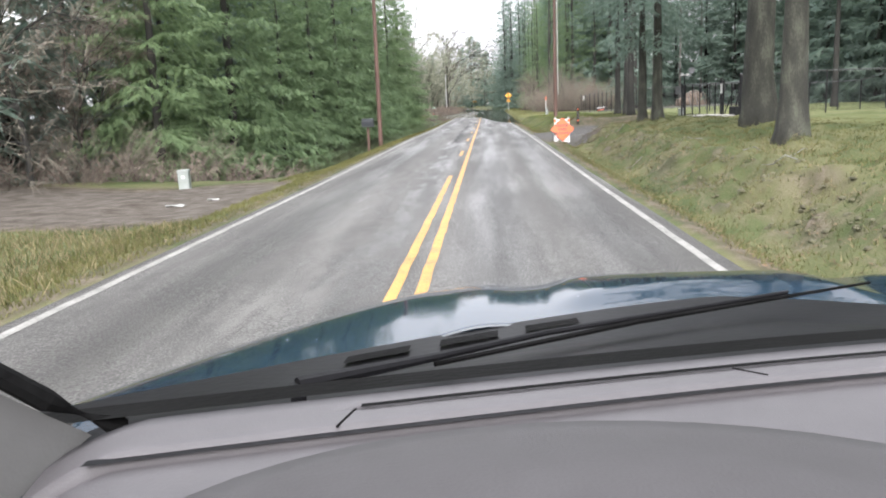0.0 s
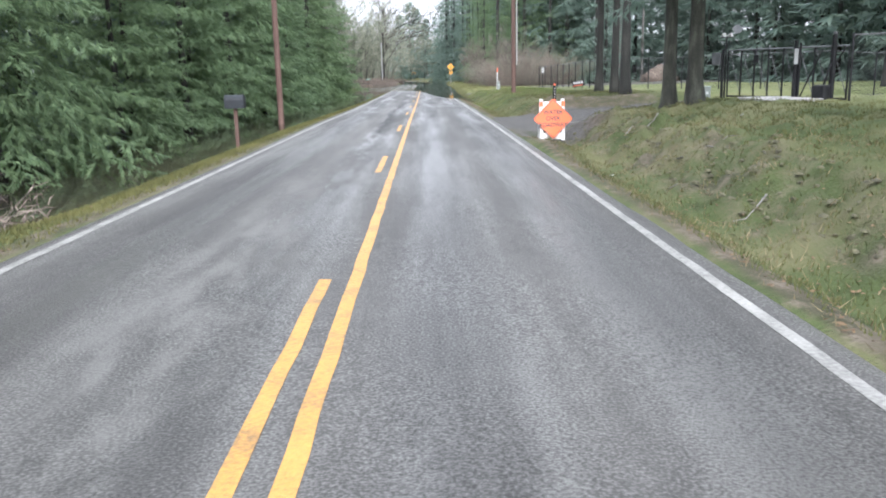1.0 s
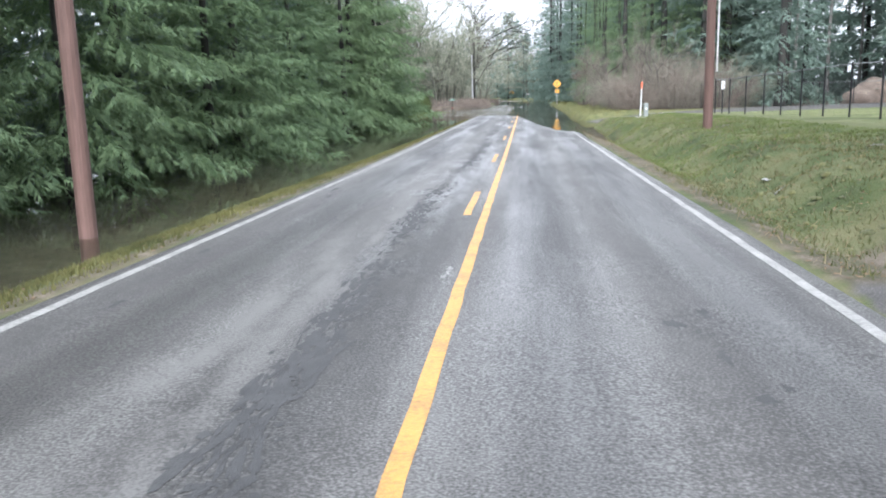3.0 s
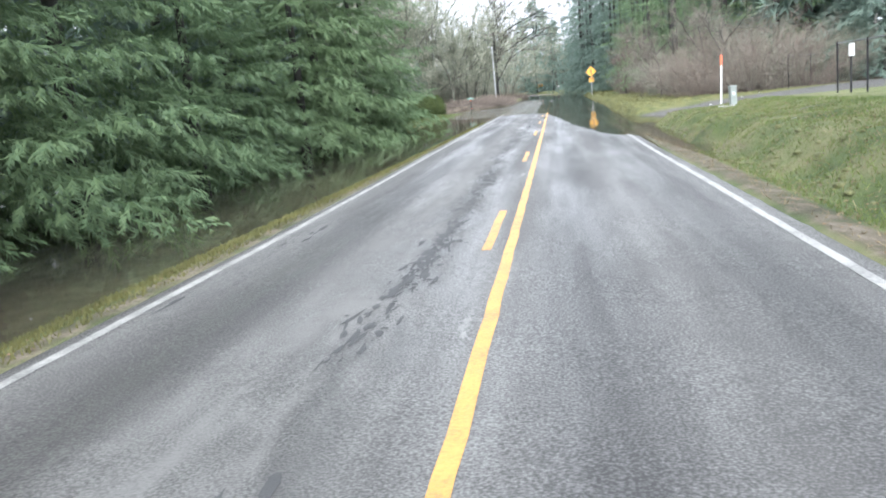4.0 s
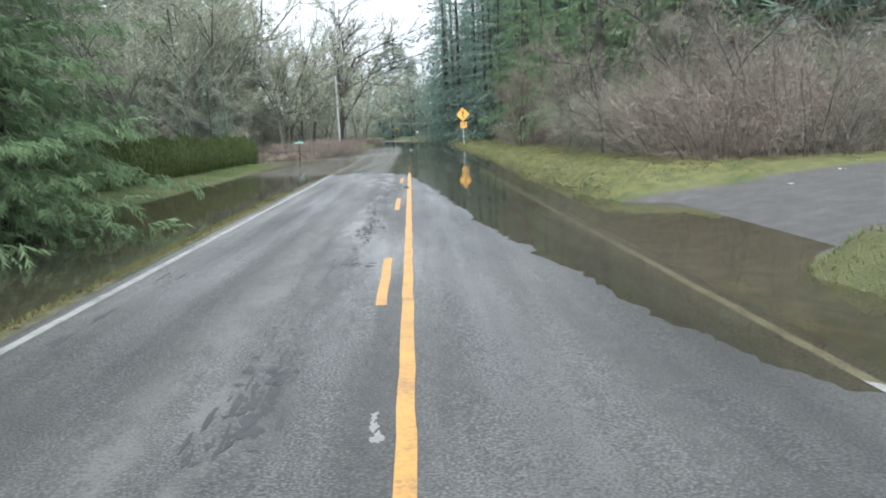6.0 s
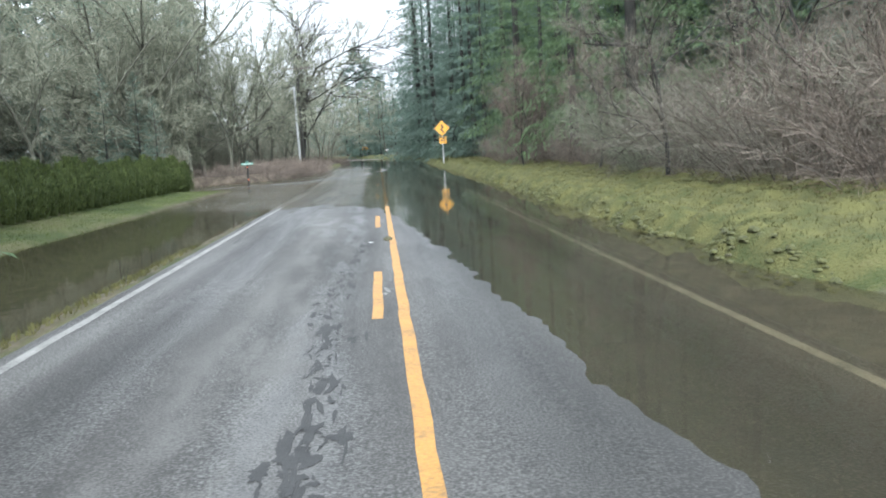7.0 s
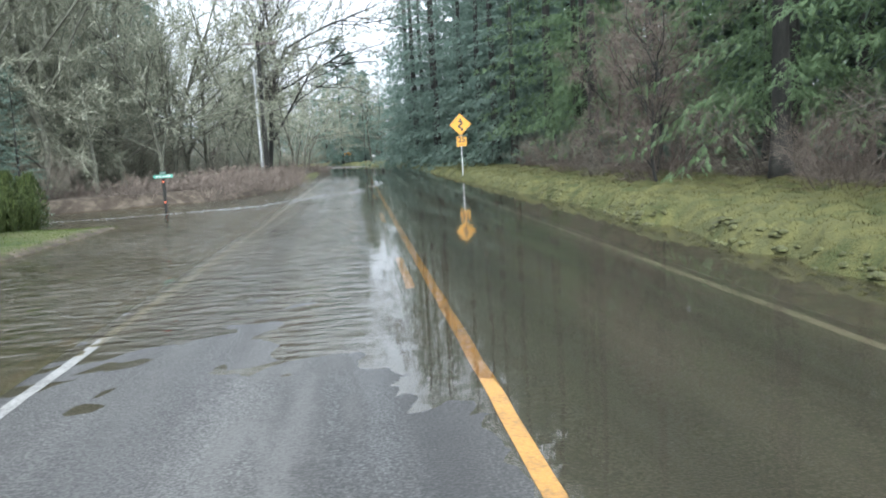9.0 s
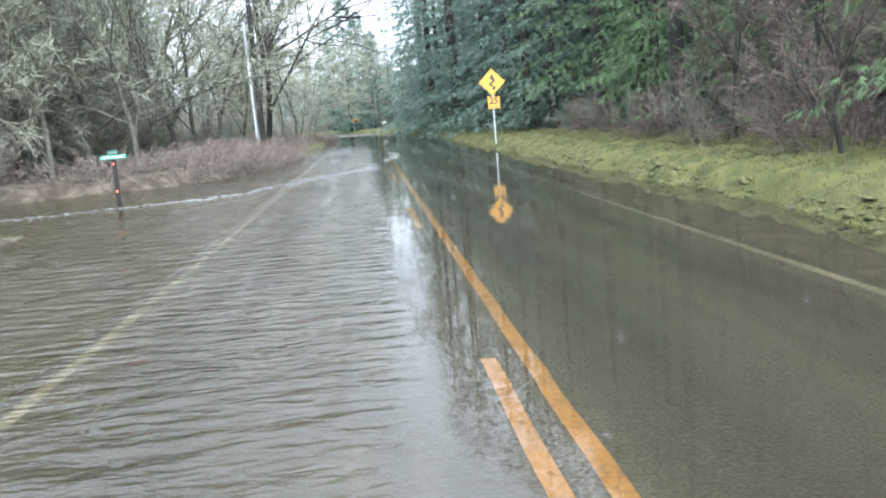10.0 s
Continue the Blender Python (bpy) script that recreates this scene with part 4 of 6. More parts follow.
# big bare trunks in the field
field = [conifer(31, 24, 3.6, 8.5, 80, 9, "thick rough-barked trunk standing in the field", "big trunks in the field", FIR_HAZED, sprig=0.7, trunk_r=0.36),
         conifer(32, 22, 3.4, 9.5, 75, 9, "slim dark straight trunk standing in the field", "big trunks in the field", FIR_HAZED, sprig=0.7, trunk_r=0.30),
         conifer(33, 25, 4.2, 7.0, 85, 9, "massive mossy-barked fir trunk with a flared base in the field", "big trunks in the field", FIR_HAZED, MOSS_TRUNK, sprig=0.7, trunk_r=0.52)]
for k, x, y, s in ((1, 10.4, 61.6, 0.85), (1, 10.4, 57.9, 0.8), (1, 10.1, 54.3, 0.9), (2, 8.45, 41.6, 0.52), (2, 9.05, 40.9, 0.6), (2, 8.5, 21.6, 0.78), (2, 10.2, 29.4, 1.15), (1, 11.4, 29.4, 0.9), (1, 24, 57, 0.8), (0, 21, 37, 0.9), (1, 18, 26, 1)):
    plant(field[k], x, y, s, rnd.uniform(0, 360))

# leafless lichen-covered trees beyond the hedge and the side road
mossy = [bare_tree(41, 15, 0.85, TWIG, LICHEN, "leafless tree furred with pale grey-green lichen", "bare tree", "lichen trees by the side road", MOSSY_BARK, 0.13, (7, 5, 3), twig_n=6, tuft=7, start=0.08, fine=0.8),
         bare_tree(42, 13, 1.0, TWIG, LICHEN, "crooked leafless tree with lichen-covered twigs", "bare tree", "lichen trees by the side road", MOSSY_BARK, 0.12, (7, 5, 3), twig_n=6, tuft=7, start=0.04, fine=0.8),
         bare_tree(43, 17, 0.7, TWIG, LICHEN, "tall bare tree with mossy limbs", "bare tree", "lichen trees by the side road", MOSSY_BARK, 0.14, (7, 5, 3), twig_n=6, tuft=7, start=0.1, fine=0.8)]
far_lichen = [bare_tree(47, 16, 0.8, TWIG, LICHEN, "leafless lichen-grey tree along the far road", "bare tree", "lichen trees along the far road", MOSSY_BARK, 0.13, (6, 4, 2), twig_n=6, tuft=5, start=0.08),
              bare_tree(48, 14, 0.9, TWIG, LICHEN, "spreading leafless tree along the far road", "bare tree", "lichen trees along the far road", MOSSY_BARK, 0.12, (6, 4, 2), twig_n=6, tuft=5, start=0.06)]
for i, (x, y) in enumerate(((-20, 147), (-21, 140), (-18.5, 156), (-22, 160), (-16.5, 164), (-25, 152), (-12.5, 170), (-17, 171), (-11.5, 177), (-23, 164), (-14, 183), (-10.5, 188), (-16, 192), (-11, 199), (-15, 206), (-10, 213), (-17, 218), (-12, 226), (-20, 199), (-18, 180), (-27, 141), (-15, 236), (-23, 156), (-19, 168), (-13, 176), (-14.5, 197), (-20, 188), (-8, 208), (-7.5, 219), (-9.5, 232), (-8.5, 243), (-14.5, 161), (-16, 158), (-12.2, 166), (-18, 162), (-15, 168), (-11.2, 182), (-21, 170))):
    plant(mossy[i % 3] if y < 174 else far_lichen[i % 2], x, y, 1.0 + 0.35 * rnd.random(), rnd.uniform(0, 360))
brown = [bare_tree(45, 12, 0.8, TWIG, GREY_TWIG, "leafless tree with a dense haze of grey-brown twigs", "bare tree", "brown trees behind the bank", BARK, 0.12, (6, 4, 4), twig_n=6, tuft=4, start=0.12, fine=0.5),
         bare_tree(46, 11, 0.7, TWIG, RED_TWIG, "leafless red-brown tree with fine twigs", "bare tree", "brown trees behind the bank", BARK, 0.10, (6, 4, 4), twig_n=7, tuft=2, start=0.12, fine=0.5)]
arch = bare_tree(61, 20, 0.80, TWIG, GREY_TWIG, "big bare tree arching over the road behind the pole", "bare tree", "", BARK, 0.22, (8, 7, 5), lean=(0.17, -0.02), twig_n=6, tuft=0, start=0.22, fine=0.55, wiggle=0.08)
arch.matrix_basis = pose(-8.3, 186, float(land_z(-8.3, 186)))
for i, (x, y) in enumerate(((1.5, 258), (9, 262), (5, 270), (3, 276), (-18, 258), (-7, 292), (5, 296), (-12, 290), (0, 306), (-20, 268))):
    plant(far_lichen[i % 2], x, y, 1.1, rnd.uniform(0, 360))

# thickets and small firs closing the far end of the road
for i in range(18):
    plant(back[i % 2], -33 + 2.6 * i, 292 + rnd.uniform(-5, 5), 0.30 + 0.12 * rnd.random(), rnd.uniform(0, 360))

# thickets
thicket = [shrub(51, 5.3, 6.0, 62, 19, RED_TWIG, "leafless red-brown thicket with a haze of fine twigs", "thickets by the drive", thin=0.45),
           shrub(52, 5.6, 5.6, 58, 19, GREY_TWIG, "leafless grey-brown thicket at the wood's edge", "thickets by the drive", thin=0.45),
           shrub(55, 5.8, 5.4, 54, 19, LICHEN, "tall bush with pale lichen-tipped twigs by the drive", "thickets by the drive", thin=0.45)]
pinkish = [shrub(56, 3.6, 4.2, 40, 11, RED_TWIG, "low leafless red-brown thicket on the bank", "thickets of the wood"),
           shrub(57, 4.4, 4.0, 40, 11, TWIG, "leafless grey-brown thicket in the wood", "thickets of the wood"),
           shrub(53, 4.8, 4.2, 38, 12, LICHEN, "leafless bush with pale lichen on its twigs", "thickets of the wood")]
bramble = shrub(54, 1.5, 3.2, 26, 5, RED_TWIG, "low tangled red-brown bramble on the bank", "brambles", "bramble_bush", 0.9)
for k, x, y, s in ((0, 9.6, 110.2, 0.8), (1, 12.0, 109.6, 0.95), (0, 14.6, 110.6, 0.95), (2, 17.0, 112.6, 0.85), (1, 9.4, 114.2, 0.85), (0, 12.0, 113.8, 1.1), (2, 14.8, 115.4, 1.05),
                   (1, 9.6, 118.6, 0.8), (0, 12.2, 118.4, 1.0), (2, 9.2, 122.6, 0.75), (0, 11.6, 123.4, 0.85), (1, 9.6, 127.2, 0.65), (1, 17.6, 118, 0.9), (0, 8.6, 131.6, 0.42)):
    plant(thicket[k], x, y, s, rnd.uniform(0, 360), 0.05)
for k, x, y, s in ((0, 8.0, 139.5, 0.7), (0, 9.4, 142.5, 0.8), (1, 7.9, 145.5, 0.6), (0, 8.2, 151, 0.6), (1, 9.0, 157, 0.6), (0, 9.2, 163, 0.6), (1, 10, 137, 0.8)):
    plant(pinkish[k], x, y, s, rnd.uniform(0, 360), 0.05)
for k, x, y, s in ((1, 7.3, 138.4, 0.5), (1, 8.4, 141.5, 0.6), (0, 8.1, 119.4, 0.62), (0, 10.4, 116.2, 0.7), (1, 8.0, 126.5, 0.5), (0, 11.2, 112.2, 0.62), (1, 8.4, 145, 0.55)):
    plant(brown[k], x, y, s, rnd.uniform(0, 360))
# a continuous bramble bank along the side road
for i in range(54):
    y = 154.5 + 22.5 * (i + 0.5) / 54
    x = float(np.interp(y, [153.6, 154.4, 155.2, 157, 160, 165, 172, 177], [-13, -10.5, -8.0, -6.4, -5.5, -4.9, -4.8, -4.7]))
    plant(bramble, x - 0.5 - 1.6 * (i % 3) - rnd.uniform(0, 0.8), y + rnd.uniform(0, 1), 0.7 + 0.3 * rnd.random(), rnd.uniform(0, 360), 0.05)
for i in range(8):
    plant(bramble, -14.5 - 1.5 * i, 155.5 + rnd.uniform(0, 3), 0.75 + 0.3 * rnd.random(), rnd.uniform(0, 360), 0.05)
# lichen thickets closing the wood behind it
for i in range(24):
    plant(pinkish[2 if i % 3 else 1], -13.5 + 0.12 * i - rnd.uniform(0, 10), 163 + 2.0 * i + rnd.uniform(-2, 2), 1.05 + 0.45 * rnd.random(), rnd.uniform(0, 360), 0.05)
for i in range(12):
    plant(bramble, -5.2 - rnd.uniform(0, 2), 178 + 4.5 * i, 0.7 + 0.3 * rnd.random(), rnd.uniform(0, 360), 0.05)
for x, y, s_ in ((-14.2, 150.5, 0.32), (-15.8, 152.5, 0.38), (-17.5, 151, 0.4), (-19, 158, 0.4)):
    plant(mid[1], x, y, s_, rnd.uniform(0, 360))
for i in range(16):
    plant(pinkish[1 + i % 2], -15 - rnd.uniform(0, 12), 152 + 2.2 * i, 0.55 + 0.3 * rnd.random(), rnd.uniform(0, 360), 0.05)
for i in range(14):
    plant(pinkish[1 + i % 2], -22 + 2.2 * i, 286 + rnd.uniform(-4, 4), 1.0 + 0.3 * rnd.random(), rnd.uniform(0, 360), 0.05)
for k, (x, y) in enumerate(((-13, 24.0), (-15.5, 14), (-17, 19.5), (-13.2, 28.5), (-14.2, 20.5), (-16.2, 24.5), (-17.5, 9), (-19.5, 15))):
    plant(brown[k % 2], x, y, 0.7 + 0.15 * rnd.random(), rnd.uniform(0, 360))
for k, (x, y) in enumerate(((-14.5, 25.5), (-12, 27), (-15.4, 20), (-16, 17), (-15.8, 12.5), (-10.4, 28.4))):
    plant(pinkish[k % 2], x, y, 0.6 + 0.2 * rnd.random(), rnd.uniform(0, 360), 0.05)
for x, y in ((-9, 25.6), (-10.5, 26.6), (-12, 25), (-13.5, 24), (-11.2, 28), (-8.2, 27.4), (-13, 27), (-15, 21), (-14.6, 17.5), (-7.4, 28.6), (-15.5, 12)):
    plant(bramble, x, y, 0.8 + 0.45 * rnd.random(), rnd.uniform(0, 360), 0.05)
for m in (*near, *mid, *back, *edge_fir, pale_stem, thin, *field, *mossy, *brown, *far_lichen, *thicket, *pinkish, bramble):
    discard(m)


# ---- hedge: a row of clipped arborvitae ----
def hedge_plant(seed):
    rng = np.random.default_rng(seed)
    v, f = [], []
    for _ in range(1000):
        z = rng.uniform(0, 1) ** 0.9
        a = rng.uniform(0, 6.28)
        rr = (0.48 * (1 - max(0, z - 0.5) / 0.5 * 0.85) * (0.8 + 0.2 * min(1, z * 6))) * rng.uniform(0.75, 1.05)
        p = np.array([math.cos(a) * rr, math.sin(a) * rr, 0.03 + z * 1.72])
        d = np.array([math.cos(a) * 0.3, math.sin(a) * 0.3, 1.0]) + rng.normal(0, 0.25, 3)
        d = d / np.linalg.norm(d)
        s = np.cross(d, np.array([math.cos(a), math.sin(a), 0]) + rng.normal(0, 0.4, 3))
        s = s / np.linalg.norm(s) * rng.uniform(0.016, 0.032)
        ln, k = rng.uniform(0.08, 0.19), len(v)
        v.extend((p, p + d * ln * 0.5 + s, p + d * ln, p + d * ln * 0.5 - s))
        f.append((k, k + 1, k + 2, k + 3))
    t = thing("hedge_shrub", pose(0, 0, -50), "upright green arborvitae in a clipped hedge row", "hedge", "hedge row beside the lawn")
    bm = tube(bmesh.new(), [(0, 0, -0.1), (0, 0, 0.8), (0.02, 0, 1.55)], [0.16, 0.3, 0.08], 8)
    part("core", bm, HEDGE, t)
    part_of("foliage", mesh_from("foliage", v, f), HEDGE, t)
    return t


hedge = [hedge_plant(61), hedge_plant(62)]
for i in range(40):
    y = 110.2 + 0.82 * i
    plant(hedge[i % 2], -10.9 + 0.012 * (y - 120) - 0.1 * rnd.random(), y, 0.86 + 0.22 * rnd.random(), rnd.uniform(0, 360))
for m in hedge:
    discard(m)


# ---- poles ----
def utility_pole(x, y, h, r, material, label, arm=None, conduit=None, sink=0.5):
    z = float(land_z(x, y))
    t = thing("utility_pole", pose(x, y, z), label, "utility pole")
    part("pole", tube(bmesh.new(), [(0, 0, -sink), (0, 0, h * 0.5), (0.02, 0, h)], [r, r * 0.88, r * 0.72], 14), material, t, smooth=False)
    if arm:
        part("crossarm", one_box(-arm / 2, -0.16, h - 0.25, arm / 2, -0.05, h - 0.12, 0.01), GREY_WOOD, t)
        for sx in (-arm * 0.45, -arm * 0.18, arm * 0.18, arm * 0.45):
            bm = tube(bmesh.new(), [(sx, -0.1, h - 0.12), (sx, -0.1, h - 0.05), (sx, -0.1, h)], [0.03, 0.05, 0.03], 8)
            part("insulator", bm, GREY_WOOD, t)
        for s in (-1, 1):
            part("brace", tube(bmesh.new(), [(s * arm * 0.28, -0.12, h - 0.22), (0, -r * 0.8, h - 0.85)], 0.018, 6), GALV, t)
    if conduit:
        dx, z0, z1, rr, m = conduit
        part("conduit", tube(bmesh.new(), [(dx, -0.06, z0), (dx, -0.06, z1)], rr, 8), m, t, "pale conduit up the pole's side")
    return t


utility_pole(-6.62, 57.2, 11, 0.155, POLE_WOOD, "red-brown wooden utility pole rising from the flooded verge")
utility_pole(6.85, 73.4, 11, 0.165, POLE_WOOD, "red-brown wooden utility pole on the grass bank", conduit=(0.23, 1.9, 10, 0.03, WHITE_PLASTIC))
p = utility_pole(-7.0, 173.2, 9.1, 0.17, BARK, "weathered grey utility pole with a wooden crossarm", arm=2.6)
brace = thing("stub_pole", pose(-7.35, 173.0, float(land_z(-7.35, 173.0))), "pale grey guard board fixed along the weathered pole", "pole")
part("shaft", tube(bmesh.new(), [(0.06, 0, -0.2), (0.02, 0, 3.5), (0.0, 0, 7.3)], [0.10, 0.09, 0.08], 10), GALV, brace)


def wire(pts, sag, r=0.012, n=16):
    a, b = Vector(pts[0]), Vector(pts[1])
    q = [a.lerp(b, k / n) - Vector((0, 0, sag * 4 * (k / n) * (1 - k / n))) for k in range(n + 1)]
    ob = part("overhead_wire", tube(bmesh.new(), q, r, 5), BLACK_METAL)
    return tagged(ob, "black overhead cable strung between the poles", "cable", "overhead cables")


wire(((-6.65, 57.4, 10.6), (-7.0, 173.2, 8.2)), 1.2)
wire(((-6.65, 57.4, 10.6), (6.85, 73.4, 11.6)), 0.3)
wire(((6.85, 73.4, 11.8), (-7.0, 173.2, 9.1)), 1.0)


# ---- signs ----
def diamond(bm, s, t, y=0.0, rnd_=0.05):
    """A diamond plate with rounded corners, standing in the xz plane, facing -y."""
    m = Matrix.Translation((0, y, 0)) @ Matrix.Rotation(radians(45), 4, "Y")
    box(bm, -s / 2, -t / 2, -s / 2, s / 2, t / 2, s / 2)
    es = [e for e in bm.edges if abs((e.verts[0].co - e.verts[1].co).y) > t * 0.5]
    bmesh.ops.bevel(bm, geom=es, offset=rnd_, segments=4, affect="EDGES", profile=0.5)
    bmesh.ops.transform(bm, matrix=m, verts=bm.verts)
    return bm


def rim(s, w, t, y):
    """A thin square outline turned on its corner."""
    bm = bmesh.new()
    for a in (0, 90, 180, 270):
        m = Matrix.Rotation(radians(45 + a), 4, "Y")
        bmesh.ops.create_cube(bm, size=1, matrix=m @ Matrix.Translation((0, y, s / 2 - w / 2)) @ Matrix.Diagonal((s, t, w, 1)))
    return bm


def curve_sign(x, y, zc, face=0.93):
    z0 = float(land_z(x, y))
    t = thing("curve_warning_sign", pose(x, y, z0, 0, 0, -2), "yellow diamond winding-road sign with a 25 speed plate on a post", "road sign")
    c = zc - z0
    post = part("post", one_box(-0.03, 0.0, -0.6, 0.03, 0.03, c + 0.5, 0.004), GALV, t)
    plate = part("sign_plate", diamond(bmesh.new(), face, 0.006, -0.012), YELLOW, t, "yellow diamond plate")
    plate.matrix_basis = Matrix.Translation((0, 0, c))
    part("border", rim(face - 0.06, 0.016, 0.003, -0.018), SIGN_BLACK, plate)
    pts, rad = [], 0.048
    for k in range(25):
        s = k / 24
        pts.append((0.125 * math.sin(s * math.pi * 3.0) * (1 - 0.2 * s), -0.019, -0.36 + 0.52 * s))
    bm = bmesh.new()
    prev = None
    for k, q in enumerate(pts):
        a = Vector(pts[max(0, k - 1)])
        b = Vector(pts[min(24, k + 1)])
        d = (b - a).normalized()
        sd = Vector((d.z, 0, -d.x)) * rad
        cur = [bm.verts.new(Vector(q) + sd), bm.verts.new(Vector(q) - sd)]
        if prev:
            bm.faces.new((prev[0], prev[1], cur[1], cur[0]))
        prev = cur
    hx = pts[-1][0]
    bm.faces.new([bm.verts.new(v) for v in ((hx - 0.13, -0.019, 0.14), (hx + 0.13, -0.019, 0.14), (hx + 0.02, -0.019, 0.40))])
    part("arrow", bm, SIGN_BLACK, plate)
    sub = part("speed_plate", one_box(-0.30, -0.016, -0.3, 0.30, -0.010, 0.3, 0.002), YELLOW, t, "small yellow 25 speed plate")
    sub.matrix_basis = Matrix.Translation((0.03, 0, c - 0.66 - 0.33))
    lettering("numerals", "25", 0.45, sub, pose(0, -0.020, 0.08, 90), SIGN_BLACK, bold=0.011)
    lettering("small_letters", "M.P.H.", 0.15, sub, pose(0, -0.020, -0.19, 90), SIGN_BLACK)
    bm = bmesh.new()
    for a in ((-0.28, -0.28, 0.28, -0.265), (-0.28, 0.265, 0.28, 0.28), (-0.28, -0.28, -0.265, 0.28), (0.265, -0.28, 0.28, 0.28)):
        box(bm, a[0], -0.020, a[1], a[2], -0.017, a[3])
    part("border", bm, SIGN_BLACK, sub)
    for dz in (-0.2, 0.2):
        part("bolt", tube(bmesh.new(), [(0, -0.026, c + dz), (0, -0.012, c + dz)], 0.012, 8), GALV, t)
    return t


curve_sign(5.28, 165.1, 3.18)


def flood_sign(x, y):
    z0 = float(land_z(x, y))
    t = thing("flood_warning_sign", pose(x, y, z0, 0, 0, 3), "orange diamond water over roadway sign on a white plastic folding stand", "road sign")
    for s in (-1, 1):
        part("front_leg", one_box(s * 0.30 - 0.05, -0.06, 0.0, s * 0.30 + 0.05, 0.0, 1.13, 0.012, m=Matrix.Rotation(radians(-6), 4, "X")), WHITE_PLASTIC, t)
        part("rear_leg", one_box(s * 0.30 - 0.045, 0.20, 0.0, s * 0.30 + 0.045, 0.26, 1.10, 0.012, m=Matrix.Translation((0, 0.10, 0)) @ Matrix.Rotation(radians(14), 4, "X")), WHITE_PLASTIC, t)
    for z in (0.12, 0.97):
        part("crossbar", one_box(-0.26, -0.05, z - 0.09, 0.26, -0.01, z + 0.09, 0.01, m=Matrix.Rotation(radians(-6), 4, "X")), WHITE_PLASTIC, t)
    for s in (-1, 1):
        part("reflector_strip", one_box(s * 0.30 - 0.048, -0.068, 0.92, s * 0.30 + 0.048, -0.063, 1.06, 0.001, m=Matrix.Rotation(radians(-6), 4, "X")), ORANGE, t)
    plate = part("sign_plate", diamond(bmesh.new(), 0.78, 0.006), ORANGE, t, "orange diamond plate with black lettering")
    plate.matrix_basis = pose(0, -0.10, 0.60, -6, 0, 0)
    part("border", rim(0.74, 0.012, 0.003, -0.005), SIGN_BLACK, plate)
    for s, word, size in ((0.17, "WATER", 0.155), (0.0, "OVER", 0.155), (-0.17, "ROADWAY", 0.15)):
        lettering("word", word, size, plate, pose(0, -0.006, s, 90), SIGN_BLACK, bold=0.005)
    return t


flood_sign(4.17, 37.9)


def chevron_sign(x, y, zc):
    z0 = float(land_z(x, y))
    t = thing("arrow_sign", pose(x, y, z0), "wide yellow arrow sign at the far bend", "road sign")
    for s in (-0.4, 0.4):
        part("post", one_box(s - 0.03, 0, -0.4, s + 0.03, 0.04, zc - z0 + 0.3, 0.004), GALV, t)
    pl = part("sign_plate", one_box(-0.62, -0.012, zc - z0 - 0.31, 0.62, -0.004, zc - z0 + 0.31, 0.002), YELLOW, t)
    bm = box(bmesh.new(), -0.20, -0.020, zc - z0 - 0.08, 0.45, -0.016, zc - z0 + 0.09)
    bm.faces.new([bm.verts.new(v) for v in ((-0.5, -0.019, zc - z0), (-0.15, -0.019, zc - z0 - 0.2), (-0.15, -0.019, zc - z0 + 0.2))])
    part("arrow", bm, SIGN_BLACK, pl)


chevron_sign(-2.65, 262, 2.0)


def street_sign(x, y):
    t = thing("street_name_sign", pose(x, y, -0.25), "green street name blades on a dark post in flood water", "street sign")
    part("post", one_box(-0.055, -0.055, -0.2, 0.055, 0.055, 1.55, 0.008), BARK, t)
    for rz, z in ((6, 1.62), (84, 1.75)):
        b = part("blade", one_box(-0.36, -0.004, -0.06, 0.36, 0.004, 0.06, 0.002), SIGN_GREEN, t, "green name blade")
        b.matrix_basis = pose(0, 0, z, 0, 0, rz)
        bm = bmesh.new()
        for k in range(5):
            box(bm, -0.27 + 0.115 * k, -0.008, -0.025, -0.19 + 0.115 * k, -0.005, 0.025)
        part("lettering_bar", bm, WHITE_PLASTIC, b)
    for z in (0.62, 1.42):
        part("reflector", tube(bmesh.new(), [(0, -0.066, z), (0, -0.055, z)], 0.04, 10), RED_PLASTIC, t)


street_sign(-8.45, 149.4)

# ---- roadside furniture ----
def rest(x, y):
    return float(land_z(x, y))


def marker_post(x, y, top):
    z = rest(x, y)
    t = thing("marker_post", pose(x, y, z, 0, 1.5, 0), "white plastic marker post with a red top on the bank", "marker post")
    h = top - z
    part("post", tube(bmesh.new(), [(0, 0, -0.3), (0, 0, h - 0.42)], 0.045, 12), WHITE_PLASTIC, t)
    part("cap", tube(bmesh.new(), [(0, 0, h - 0.42), (0, 0, h - 0.03), (0, 0, h)], [0.048, 0.048, 0.03], 12), RED_PLASTIC, t, "faded red top")


def pedestal(x, y, h=0.78, label="grey-green utility pedestal with a flat cap on the bank", pad=True, r=0.12):
    z = rest(x, y)
    t = thing("utility_pedestal", pose(x, y, z, 0, -1.5, 8), label, "utility box", "utility boxes")
    bm = box(bmesh.new(), -r, -r, -0.1, r, r, h - 0.07, 0.02)
    part("body", bm, GREY_GREEN, t)
    part("cap", one_box(-r - 0.012, -r - 0.012, h - 0.09, r + 0.012, r + 0.012, h, 0.02), GREY_GREEN, t)
    part("label_plate", one_box(-0.05, -r - 0.004, h * 0.55, 0.05, -r - 0.001, h * 0.7), WHITE_PLASTIC, t)
    if pad:
        c = thing("concrete_pad", pose(x - 0.02, y - 0.05, z), "pale concrete pad in the grass", "slab")
        part("slab", one_box(-0.5, -0.4, -0.1, 0.5, 0.4, 0.035, 0.015), CONCRETE, c)


